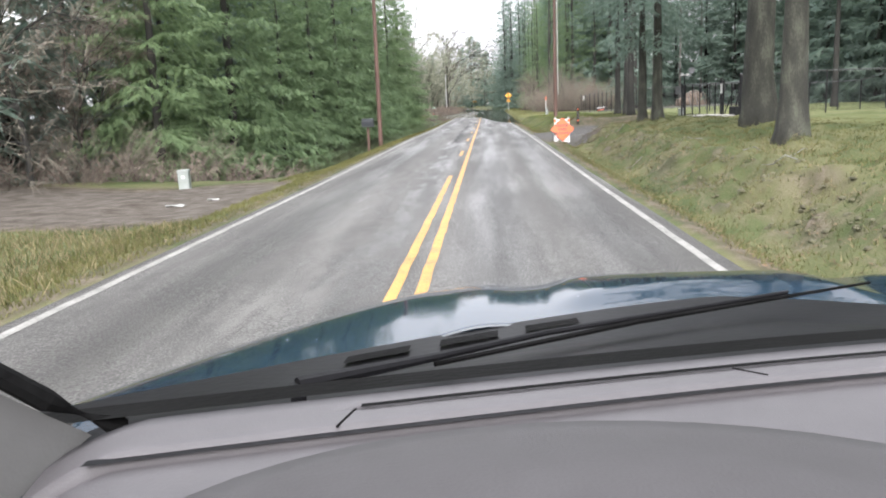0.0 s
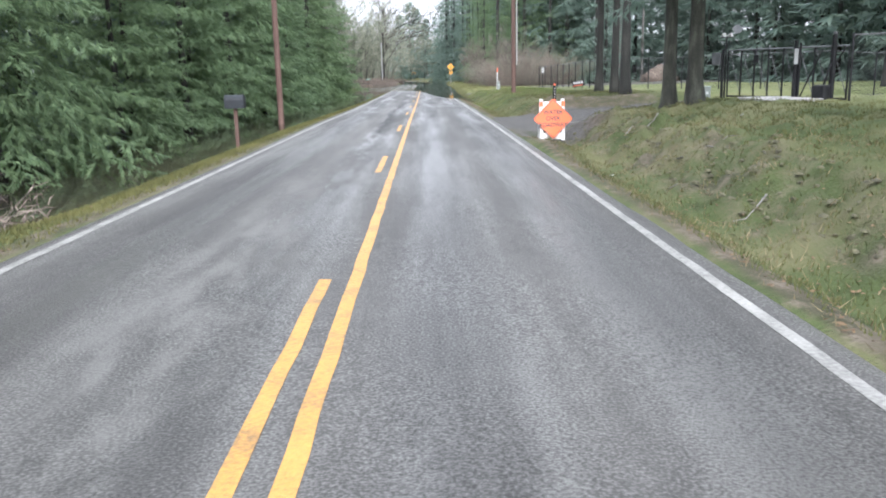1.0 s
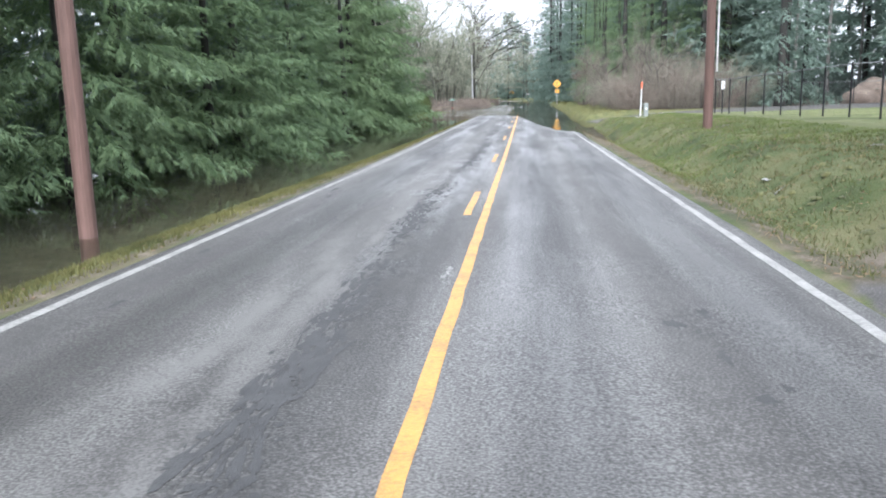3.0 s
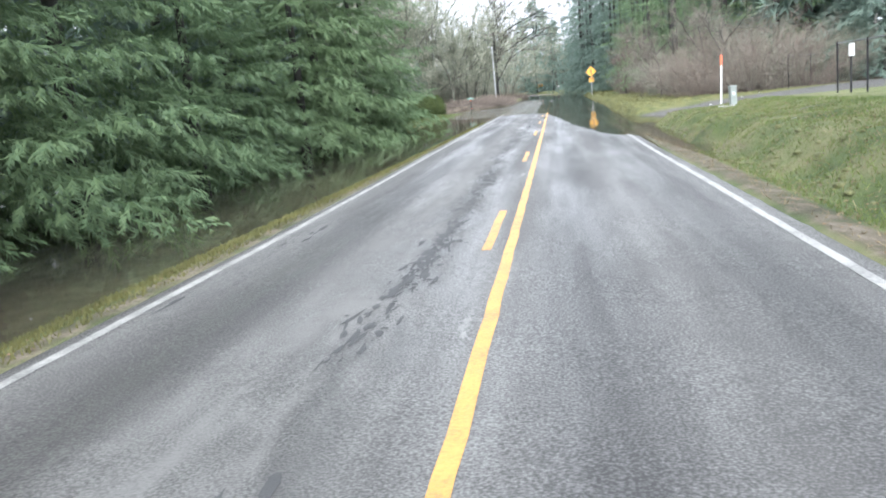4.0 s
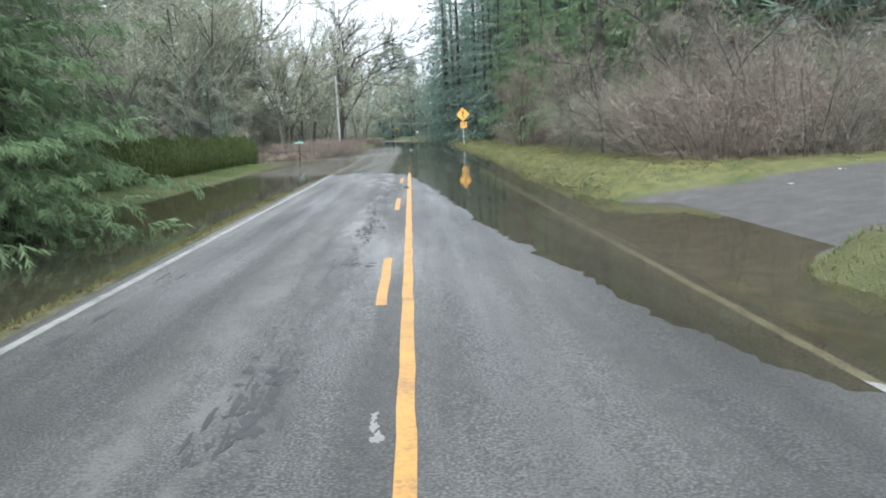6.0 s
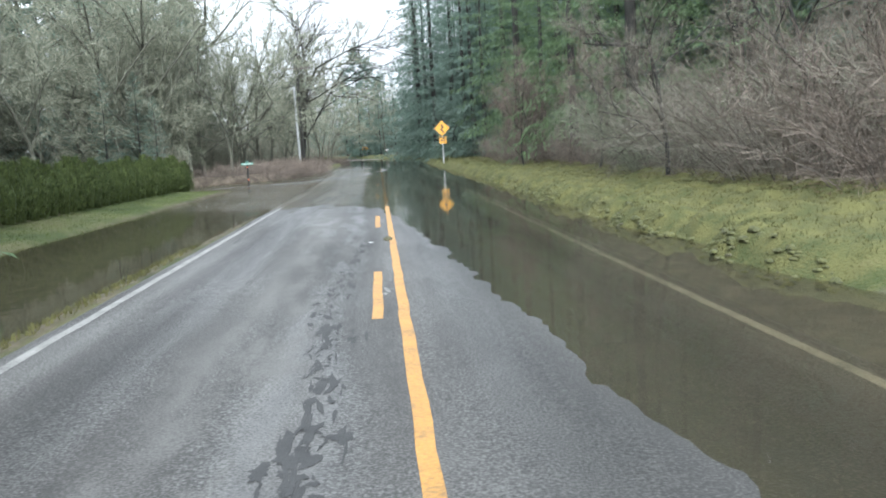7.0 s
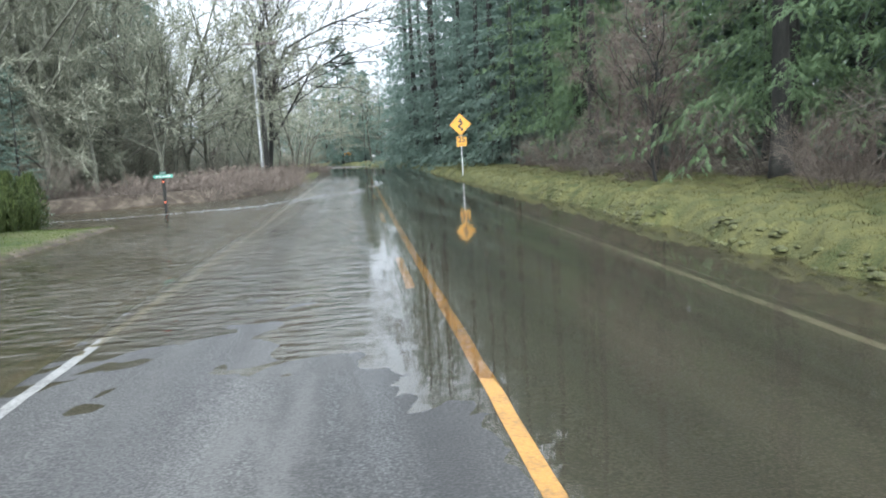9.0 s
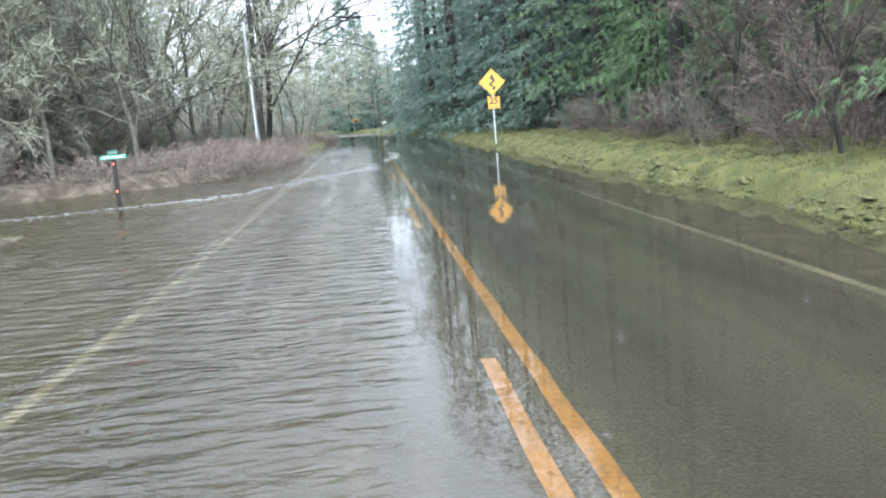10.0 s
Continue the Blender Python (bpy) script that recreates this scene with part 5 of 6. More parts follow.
marker_post(7.53, 95.0, 2.64)
pedestal(7.47, 92.3)
pedestal(12.0, 48.6, 0.72, "grey utility pedestal beside the gate", False, 0.15)
pedestal(-7.9, 23.0, 0.55, "grey utility pedestal by the gravel drive", False, 0.15)


SLATE = mat("slate_grey_plastic", [(0.009, 0.011, 0.013), (0.016, 0.019, 0.022)], 4, 0.6, 0.1, spec=0.25)


def mailbox(x, y, label, material, h=1.15, rz=90, dirt=GREY_WOOD, k=1.0):
    z = min(rest(x, y), 5)
    t = thing("mailbox", pose(x, y, z, 0, 0, rz), label, "mailbox", "mailboxes")
    top = h
    part("post", one_box(-0.05, -0.05, -0.4, 0.05, 0.05, top, 0.006), dirt, t)
    bm = bmesh.new()
    prof = [(-0.13 * k, 0), (0.13 * k, 0), (0.13 * k, 0.16 * k)] + [(0.13 * k * math.cos(a), 0.16 * k + 0.11 * k * math.sin(a)) for a in (math.pi * q / 8 for q in range(1, 8))] + [(-0.13 * k, 0.16 * k)]
    r0 = [bm.verts.new((px, -0.28, top + pz)) for px, pz in prof]
    r1 = [bm.verts.new((px, 0.28, top + pz)) for px, pz in prof]
    bm.faces.new(r0)
    bm.faces.new(r1[::-1])
    for q in range(len(prof)):
        bm.faces.new((r0[q], r1[q], r1[(q + 1) % len(prof)], r0[(q + 1) % len(prof)]))
    part("box", bm, material, t)
    part("door", one_box(-0.115 * k, -0.295, top + 0.01, 0.115 * k, -0.281, top + 0.22 * k, 0.004), material, t)
    part("flag", one_box(0.13 * k + 0.003, -0.1, top + 0.10 * k, 0.13 * k + 0.013, 0.02, top + 0.26 * k, 0.003), material, t)


mailbox(-5.05, 40.4, "large slate-grey mailbox on a red-brown post above the flooded ditch", SLATE, 1.47 - rest(-5.05, 40.4), 90, POLE_WOOD, 1.5)
mailbox(1.6, 246, "white mailbox on a post at the far bend", WHITE_PLASTIC, 1.0, 70)
mailbox(3.4, 243, "white mailbox on a post at the far bend", WHITE_PLASTIC, 1.0, 70)


def address_post(x, y):
    z = rest(x, y)
    t = thing("address_post", pose(x, y, z, 0, 0, -4), "dark wooden address post with orange reflectors at the drive", "post")
    part("post", one_box(-0.075, -0.075, -0.3, 0.075, 0.075, 1.02, 0.01), BARK, t)
    for z1 in (0.24, 0.93):
        part("reflector", tube(bmesh.new(), [(0, -0.088, z1), (0, -0.076, z1)], 0.055, 12), RED_PLASTIC, t, "round orange reflector")
    for k in range(4):
        part("number_bar", one_box(-0.022, -0.081, 0.36 + 0.125 * k, 0.022, -0.077, 0.43 + 0.125 * k), CONCRETE, t)


def yard_sign(x, y):
    z = rest(x, y)
    t = thing("yard_sign", pose(x, y, z, 0, -8, -12), "small black yard sign with a line of pale lettering", "sign")
    for s in (-0.2, 0.2):
        part("leg", tube(bmesh.new(), [(s, 0, -0.15), (s, 0, 0.5)], 0.008, 6), BLACK_METAL, t)
    pl = part("panel", one_box(-0.33, -0.015, 0.40, 0.33, 0.0, 0.72, 0.004), BLACK_METAL, t)
    for k in range(4):
        part("lettering_bar", one_box(-0.27 + 0.14 * k, -0.019, 0.55, -0.17 + 0.14 * k, -0.016, 0.67), WHITE_PLASTIC, pl)
    part("lettering_bar", one_box(-0.27, -0.019, 0.44, 0.22, -0.016, 0.48), RED_PLASTIC, pl)


address_post(6.5, 52.6)
yard_sign(9.15, 60.8)


# ---- iron gate and chain-link fence ----
def gate(x0, y0, x1, y1, h=1.62):
    d = Vector((x1 - x0, y1 - y0, 0))
    ln = d.length
    z = rest((x0 + x1) / 2, (y0 + y1) / 2)
    t = thing("field_gate", Matrix.Translation((x0, y0, z)) @ Matrix.Rotation(math.atan2(d.y, d.x), 4, "Z"), "black steel sliding gate with thin upright bars, closed", "gate")
    part("top_rail", tube(bmesh.new(), [(0.2, 0, h - 0.03), (ln, 0, h - 0.03)], 0.028, 8), STEEL_GREY, t)
    part("bottom_rail", one_box(0.2, -0.025, 0.06, ln, 0.025, 0.12, 0.005), BLACK_METAL, t)
    n = 8
    for k in range(n + 1):
        u = 0.2 + (ln - 0.2) * k / n
        part("bar", one_box(u - 0.022, -0.018, 0.1, u + 0.022, 0.018, h - 0.03), BLACK_METAL, t)
        if k < n:
            part("back_brace", tube(bmesh.new(), [(u, 0.03, h - 0.06), (u + (ln - 0.2) / n, 0.03, 0.12)], 0.014, 6), STEEL_GREY, t)
    # the end post, the guide posts and their caps
    for u, r, up in ((0.0, 0.035, 0.02), (ln * 0.63, 0.045, 0.20), (ln * 0.66, 0.025, 0.12), (ln * 0.91, 0.05, 0.30)):
        part("gate_post", one_box(u - r, -0.03 - 2 * r, -0.1, u + r, -0.03, h + up, 0.01), BLACK_METAL, t)
        if up > 0.2:
            part("post_cap", tube(bmesh.new(), [(u, -0.03 - r, h + up), (u, -0.03 - r, h + up + 0.05), (u, -0.03 - r, h + up + 0.08)], [r, r * 1.1, 0.02], 8), STEEL_GREY, t)
    part("brace", tube(bmesh.new(), [(ln * 0.67, -0.03, 0.12), (ln * 0.82, -0.03, h - 0.1)], 0.022, 6), BLACK_METAL, t)
    part("brace", tube(bmesh.new(), [(ln * 0.91, -0.06, h - 0.6), (ln * 0.985, -0.03, h - 0.05)], 0.022, 6), BLACK_METAL, t)
    # motor with its sloping cover and feed pipe
    motor = part("motor_box", one_box(ln * 0.83, -0.42, -0.05, ln * 0.915, -0.12, 0.5, 0.05), BLACK_METAL, t, "black gate motor housing")
    part("feed_pipe", tube(bmesh.new(), [(ln * 0.87, -0.2, 0.45), (ln * 0.89, -0.2, 0.7), (ln * 0.905, -0.14, 1.1)], 0.03, 8), BLACK_METAL, motor)
    part("notice_plate", one_box(ln * 0.635, -0.158, h - 0.52, ln * 0.665, -0.151, h - 0.06), WHITE_PLASTIC, t, "small white notice plate")
    part("lock_box", one_box(ln * 0.28, -0.07, h - 0.45, ln * 0.32, -0.02, h - 0.2, 0.02), BLACK_METAL, t)
    part("control_box", one_box(-0.5, -0.12, h - 0.5, -0.08, 0.0, h - 0.08, 0.015), STEEL_GREY, t, "grey metal control box beside the gate")


gate(10.9, 43.6, 12.74, 38.8)
c = thing("drive_apron", pose(12.3, 39.6, rest(12.3, 39.6)), "pale concrete apron before the gate", "slab")
part("slab", one_box(-1.7, -0.6, -0.1, -0.1, 1.9, 0.04, 0.02), CONCRETE, c)


def security_light(x, y):
    z = rest(x, y)
    t = thing("flood_lamp", pose(x, y, z, 0, 0, 20), "white twin floodlights and a grey dish on a thin post", "lamp")
    part("post", tube(bmesh.new(), [(0, 0, -0.2), (0, 0, 2.1)], 0.03, 8), BLACK_METAL, t)
    part("bracket", one_box(-0.2, -0.02, 2.05, 0.3, 0.02, 2.09, 0.004), STEEL_GREY, t)
    for s in (-1, 1):
        bm = tube(bmesh.new(), [(s * 0.12 - 0.05, 0.1, 2.1), (s * 0.13 - 0.05, -0.02, 2.13), (s * 0.15 - 0.05, -0.12, 2.15)], [0.03, 0.05, 0.07], 12)
        part("lamp_head", bm, WHITE_PLASTIC, t)
    dish = part("dish", tube(bmesh.new(), [(0.42, 0.02, 2.30), (0.40, -0.02, 2.32), (0.37, -0.07, 2.345)], [0.04, 0.11, 0.16], 20), STEEL_GREY, t, "grey oval dish")
    part("dish_arm", tube(bmesh.new(), [(0.3, 0.0, 2.07), (0.42, 0.03, 2.28)], 0.018, 6), STEEL_GREY, dish)


security_light(11.0, 43.75)


def chain_fence(pts, h=1.8, step_=2.6):
    """Black chain-link fence: posts, top rail, and a woven mesh of thin wires."""
    t = thing("chain_link_fence", pose(pts[0][0], pts[0][1], 0), "black chain-link fence round the field", "fence")
    o = Vector((pts[0][0], pts[0][1], 0))
    for (ax, ay), (bx, by) in zip(pts, pts[1:]):
        d = Vector((bx - ax, by - ay, 0))
        n = max(1, round(d.length / step_))
        v, f = [], []
        for k in range(n + 1):
            q = Vector((ax, ay, 0)) + d * k / n
            z = rest(q.x, q.y)
            if k < n or (bx, by) == pts[-1]:
                part("post", tube(bmesh.new(), [(q.x - o.x, q.y - o.y, z - 0.3), (q.x - o.x, q.y - o.y, z + h + 0.06)], 0.035, 8), BLACK_METAL, t)
            if k < n:
                q2 = Vector((ax, ay, 0)) + d * (k + 1) / n
                z2 = rest(q2.x, q2.y)
                part("rail", tube(bmesh.new(), [(q.x - o.x, q.y - o.y, z + h), (q2.x - o.x, q2.y - o.y, z2 + h)], 0.022, 6), STEEL_GREY, t)
                wires = 26
                for s in range(-int(wires * 0.7), wires):
                    for sg in (0, 1):
                        u0, u1, w0, w1 = s / wires, s / wires + 0.69, 0.0, 1.0
                        if u0 < 0:
                            w0, u0 = -u0 / 0.69, 0.0
                        if u1 > 1:
                            w1, u1 = 1 - (u1 - 1) / 0.69, 1.0
                        if w1 <= w0:
                            continue
                        if sg:
                            u0, u1 = 1 - u0, 1 - u1
                        a, b = q.lerp(q2, u0) - o, q.lerp(q2, u1) - o
                        za, zb = z + (z2 - z) * u0 + 0.05 + (h - 0.05) * w0, z + (z2 - z) * u1 + 0.05 + (h - 0.05) * w1
                        i = len(v)
                        v.extend(((a.x, a.y, za), (a.x, a.y, za + 0.006), (b.x, b.y, zb + 0.006), (b.x, b.y, zb)))
                        f.append((i, i + 1, i + 2, i + 3))
        me = mesh_from("wire_mesh", v, f)
        part_of("wire_mesh", me, BLACK_METAL, t)
    return t


chain_fence([(11.2, 92.0), (11.6, 84.0), (11.9, 72.0), (14.3, 66.0), (18.0, 58.0), (20.5, 48.0), (21.5, 36.0), (21.5, 14.0)])
chain_fence([(12.78, 38.7), (15.6, 37.3), (21.2, 35.4)])
chain_fence([(13.8, 108.5), (17.5, 113.0), (24.0, 113.5), (34.0, 112.0)])
bx = thing("warning_box", pose(11.35, 91.0, rest(11.35, 91.0)), "small white box on a fence post by the drive", "box")
part("post", one_box(-0.03, -0.03, -0.2, 0.03, 0.03, 1.75, 0.004), BLACK_METAL, bx)
part("box", one_box(-0.1, -0.09, 1.3, 0.1, -0.035, 1.75, 0.01), WHITE_PLASTIC, bx)

# brown heap of earth at the back of the field
bm = bmesh.new()
bmesh.ops.create_icosphere(bm, subdivisions=4, radius=1.0)
for vt in bm.verts:
    r = 1 + 0.16 * noise.noise(vt.co * 1.7) + 0.07 * noise.noise(vt.co * 5.0)
    vt.co = Vector((vt.co.x * 2.4 * r, vt.co.y * 2.0 * r, max(-0.2, vt.co.z) ** 1.0 * 2.1 * r * (1.0 - 0.25 * vt.co.xy.length)))
heap = part("earth_mound", bm, EARTH, smooth=True)
heap.matrix_basis = pose(29.4, 116.5, rest(29.4, 116.5))
tagged(heap, "heap of bare brown earth at the back of the field", "earth heap")

# heap of field stones behind the fence
for k in range(26):
    a, rr = rnd.uniform(0, 6.28), rnd.random() ** 0.5 * 1.6
    x, y = 21.5 + rr * math.cos(a), 121 + rr * math.sin(a) * 0.7
    bm = bmesh.new()
    bmesh.ops.create_icosphere(bm, subdivisions=2, radius=rnd.uniform(0.2, 0.42))
    for vt in bm.verts:
        vt.co *= 1 + 0.25 * noise.noise(vt.co * 3 + Vector((k * 3.1, 0, 0)))
        vt.co.z *= 0.7
    st = part("stone", bm, ROCK)
    st.matrix_basis = pose(x, y, rest(x, y) + 0.12 + 0.45 * max(0, 1 - rr / 1.3), rnd.uniform(0, 40), 0, rnd.uniform(0, 360))
    tagged(st, "grey field stone in a heap behind the fence", "stone", "heap of stones")


# ---- ground cover ----
def blades(name, n, place, material, label, h=(0.06, 0.16), w=(0.006, 0.012), flat=0.35, seed=3):
    rng = np.random.default_rng(seed)
    x, y = place(rng, n)
    z = land_z(x, y)
    soil, _, gravel = zones(x, y)
    keep = (z > -0.03) & (gravel < 0.3) & (rng.uniform(0, 1, n) > 0.95 * soil)
    x, y, z = x[keep], y[keep], z[keep]
    n = len(x)
    a = rng.uniform(0, 6.28, n)
    hh = rng.uniform(h[0], h[1], n)
    ww = rng.uniform(w[0], w[1], n)
    lean = rng.normal(0, flat, (n, 2)) * hh[:, None]
    b = np.stack([x, y, z - 0.01], -1)
    s = np.stack([np.cos(a) * ww, np.sin(a) * ww, np.zeros(n)], -1)
    tip = b + np.stack([lean[:, 0], lean[:, 1], hh], -1)
    v = np.stack([b - s, b + s, tip], 1).reshape(-1, 3)
    me = bpy.data.meshes.new(name)
    me.from_pydata(v.tolist(), [], np.arange(3 * n).reshape(-1, 3).tolist())
    me.update()
    ob = part_of(name, me, material)
    return tagged(ob, label, "grass", kind="stuff")


def strip(x0, x1, y0, y1, bias=1.0):
    def place(rng, n):
        y = y0 + (y1 - y0) * rng.uniform(0, 1, n)
        return x0 + (x1 - x0) * rng.uniform(0, 1, n) ** bias + bend(y), y
    return place


blades("verge_grass", 76000, strip(-3.98, -5.2, 4, 114), MOSS_BLADE, "short mossy grass on the flooded verge", (0.03, 0.11), seed=5)
blades("bank_grass", 66000, strip(3.9, 11.0, 2, 66, 1.2), GRASS, "short winter grass on the roadside bank", (0.03, 0.12), seed=6)
blades("mossy_field_grass", 36000, strip(5.6, 13.0, 14, 64), MOSS_BLADE, "yellow-green mossy grass on top of the bank", (0.02, 0.07), (0.006, 0.012), seed=26)
blades("green_bank_grass", 42000, strip(4.3, 9.5, 64, 95, 1.1), LAWN, "lush green grass on the bank by the flooded drive", (0.03, 0.11), seed=16)
blades("dry_bank_grass", 24000, strip(3.7, 8.5, 2, 95), DRY_GRASS, "dead straw-coloured grass on the roadside bank", (0.03, 0.14), (0.004, 0.01), 0.8, seed=7)
blades("mossy_bank_grass", 80000, strip(4.6, 9.0, 105, 200, 1.2), MOSS_BLADE, "mossy grass on the bank above the flood", (0.02, 0.07), (0.006, 0.012), seed=8)
blades("lawn_grass", 30000, strip(-7.6, -10.8, 106, 148), LAWN, "mown green grass before the hedge", (0.03, 0.07), seed=9)
blades("drive_grass", 16000, strip(-4.1, -12.0, 2, 14.5), GRASS, "rough grass beside the gravel drive", (0.05, 0.18), seed=10)
blades("drive_dry_grass", 12000, strip(-4.1, -12.0, 1, 14), DRY_GRASS, "dead grass beside the gravel drive", (0.05, 0.2), (0.005, 0.011), 0.7, seed=11)


def litter(name, n, place, label, seed=12, size=(0.02, 0.05), lift=0.012):
    rng = np.random.default_rng(seed)
    x, y = place(rng, n)
    z = land_z(x, y)
    keep = (z > -0.02) & (zones(x, y)[2] < 0.4)
    x, y, z = x[keep], y[keep], z[keep]
    n = len(x)
    a, s = rng.uniform(0, 6.28, n), rng.uniform(*size, n)
    q = [np.stack([x + np.cos(a + k * 1.571) * s * (1.0 if k % 2 else 0.5), y + np.sin(a + k * 1.571) * s * (1.0 if k % 2 else 0.5), z + lift + rng.uniform(0, 0.02, n)], -1) for k in range(4)]
    me = bpy.data.meshes.new(name)
    me.from_pydata(np.stack(q, 1).reshape(-1, 3).tolist(), [], np.arange(4 * n).reshape(-1, 4).tolist())
    ob = part_of(name, me, LITTER)
    return tagged(ob, label, "leaf litter", kind="stuff")


litter("bank_leaf_litter", 9000, strip(3.7, 8.0, 2, 95), "brown leaves strewn over the bank and ditch")
litter("verge_leaf_litter", 1500, strip(-3.9, -5.4, 10, 125), "brown leaves and twigs on the narrow verge", 13)
litter("wood_leaf_litter", 7000, strip(7.5, 12, 106, 170), "brown leaves at the edge of the wood", 14, (0.03, 0.08))


# ---- litter, sticks and foam ----
for k, (x, y, w) in enumerate(((-6.25, 17.9, 0.42), (-5.7, 18.8, 0.28), (5.5, 61.5, 0.32), (10.4, 104.6, 0.16), (8.6, 103.4, 0.14), (11.6, 106.0, 0.12), (4.75, 33.0, 0.14))):
    z = rest(x, y)
    bm = bmesh.new()
    g = [[bm.verts.new(((i / 3 - 0.5) * w, (j / 2 - 0.5) * w * 0.55, 0.012 + 0.02 * math.sin(i * 1.7 + j * 2.3 + k))) for i in range(4)] for j in range(3)]
    for j in range(2):
        for i in range(3):
            bm.faces.new((g[j][i], g[j][i + 1], g[j + 1][i + 1], g[j + 1][i]))
    bmesh.ops.solidify(bm, geom=bm.faces, thickness=0.004)
    ob = part("paper_scrap", bm, WHITE_PLASTIC)
    ob.matrix_basis = pose(x, y, z + 0.01, 0, 0, 40 * k)
    tagged(ob, "crumpled white scrap lying on the ground", "litter", "white scraps")
for k in range(22):
    x, y = rnd.uniform(4.3, 8.2), rnd.uniform(16, 92)
    z = rest(x, y)
    a, ln = rnd.uniform(0, 6.28), rnd.uniform(0.3, 1.0)
    pts = [(math.cos(a) * ln * (u - 0.5) + rnd.uniform(-0.04, 0.04), math.sin(a) * ln * (u - 0.5) + rnd.uniform(-0.04, 0.04), 0) for u in (0, 0.35, 0.7, 1)]
    pts = [(p_[0], p_[1], rest(x + p_[0], y + p_[1]) - z + 0.012 + 0.03 * rnd.random()) for p_ in pts]
    ob = part("fallen_stick", tube(bmesh.new(), pts, [0.016, 0.013, 0.010, 0.005], 5), PALE_BARK)
    ob.matrix_basis = pose(x, y, z)
    tagged(ob, "pale broken stick lying on the roadside bank", "stick", "fallen sticks")


def foam(name, curves, label, seed, size=(0.014, 0.045)):
    """Broken lines of foam where the current runs over the road."""
    rng = np.random.default_rng(seed)
    v, f = [], []
    for pts, width, n in curves:
        pts = np.array(pts, float)
        seg = np.linspace(0, len(pts) - 1.001, n)
        i = seg.astype(int)
        q = pts[i] + (pts[i + 1] - pts[i]) * (seg - i)[:, None]
        q = q + rng.normal(0, width, (n, 2))
        for px, py in q:
            r, k = rng.uniform(*size), len(v)
            z = float(water_z(np.array(px), np.array(py))) + 0.012
            m = 5
            v.append((px, py, z + 0.003))
            a0, el = rng.uniform(0, 6.28), rng.uniform(1.2, 3.0)
            for j in range(m):
                t = 6.283 * j / m + a0
                v.append((px + r * el * math.cos(t), py + r * math.sin(t) * 0.9, z - 0.004))
            f.extend((k, k + 1 + j, k + 1 + (j + 1) % m) for j in range(m))
    ob = part_of(name, mesh_from(name, v, f), FOAM)
    return tagged(ob, label, "foam", kind="stuff")


FOAM_LINES = [
    (((-14, 146.7), (-9.5, 147.0), (-6.6, 147.8), (-5.1, 148.4), (-3.8, 150.9), (-2.1, 154.2), (-0.9, 156.4)), 0.28, 620),
    (((-1.2, 156.5), (-0.8, 158.5), (-1.4, 160.5), (-2.4, 159.8), (-3.3, 157.4)), 0.10, 90),
    (((-7.1, 172.2), (-3.9, 174.9), (-0.7, 173.5)), 0.16, 190),
    (((-0.3, 161), (0.3, 165), (0.1, 170)), 0.14, 110),
    (((-5.7, 226), (-2, 229), (3.6, 218)), 0.35, 160),
    (((-9.5, 204), (-4, 206), (0.5, 203)), 0.25, 160)]
foam("foam_lines", FOAM_LINES, "broken white foam lines on the flowing flood water", 21)
foam("ripple_foam", [(((-2.2, 143), (-2.0, 146), (-2.3, 152)), 0.05, 150), (((-1.3, 144), (-1.2, 148), (-1.3, 153)), 0.07, 110), (((-6.0, 145), (-4.6, 146.5), (-3.4, 150), (-2.6, 155)), 0.08, 190)], "thin pale streaks on the ripples running over the lane", 23, (0.004, 0.014))
foam("floating_debris", [(((-7.0, 117.5), (-7.3, 122), (-6.9, 129), (-6.5, 134), (-6.9, 142), (-8.3, 149)), 0.45, 260)], "specks of foam and straw drifting along the lawn", 22, (0.003, 0.010))


def clumps(name, n, y0, y1, off, size, label, seed, material):
    """Tussocks hanging over the edge of the bank, each a squat lumpy dome."""
    rng = np.random.default_rng(seed)
    v, f = [], []
    y = rng.uniform(y0, y1, n)
    foot = np.interp(y, [-80, 20, 45, 75, 88, 100, 110, 122, 140, 152, 178, 240], [4.6, 4.7, 4.6, 4.5, 4.5, 4.7, 4.45, 4.5, 4.95, 4.75, 4.8, 5.0])
    x = foot + off[0] + (off[1] - off[0]) * rng.uniform(0, 1, n) ** 1.3 + bend(y)
    z = land_z(x, y)
    for a, b, c in zip(x, y, z):
        if c < -0.12:
            continue
        r, k, m = rng.uniform(*size), len(v), 7
        h = r * rng.uniform(0.25, 0.6)
        for ring, (rr, hh) in enumerate(((1.0, -0.3), (0.85, 0.35), (0.45, 0.85))):
            for j in range(m):
                t = 6.283 * j / m + 0.4 * ring
                q = rng.uniform(0.75, 1.2)
                v.append((a + r * rr * q * math.cos(t), b + r * rr * q * math.sin(t) * 1.3, c + h * hh * rng.uniform(0.8, 1.2)))
        v.append((a, b, c + h * 1.05))
        for ring in (0, 1):
            for j in range(m):
                f.append((k + ring * m + j, k + ring * m + (j + 1) % m, k + (ring + 1) * m + (j + 1) % m, k + (ring + 1) * m + j))
        f.extend((k + 2 * m + j, k + 2 * m + (j + 1) % m, k + 3 * m) for j in range(m))
    ob = part_of(name, mesh_from(name, v, f), material, smooth=True)
    return tagged(ob, label, "moss", kind="stuff")


clumps("moss_tussocks", 1500, 105, 190, (0.0, 0.5), (0.03, 0.095), "mossy tussocks hanging over the flooded bank edge", 31, MOSS)
clumps("bank_tussocks", 240, 52, 94, (0.1, 1.6), (0.04, 0.12), "grassy tussocks on the ditch bank", 32, MOSS)

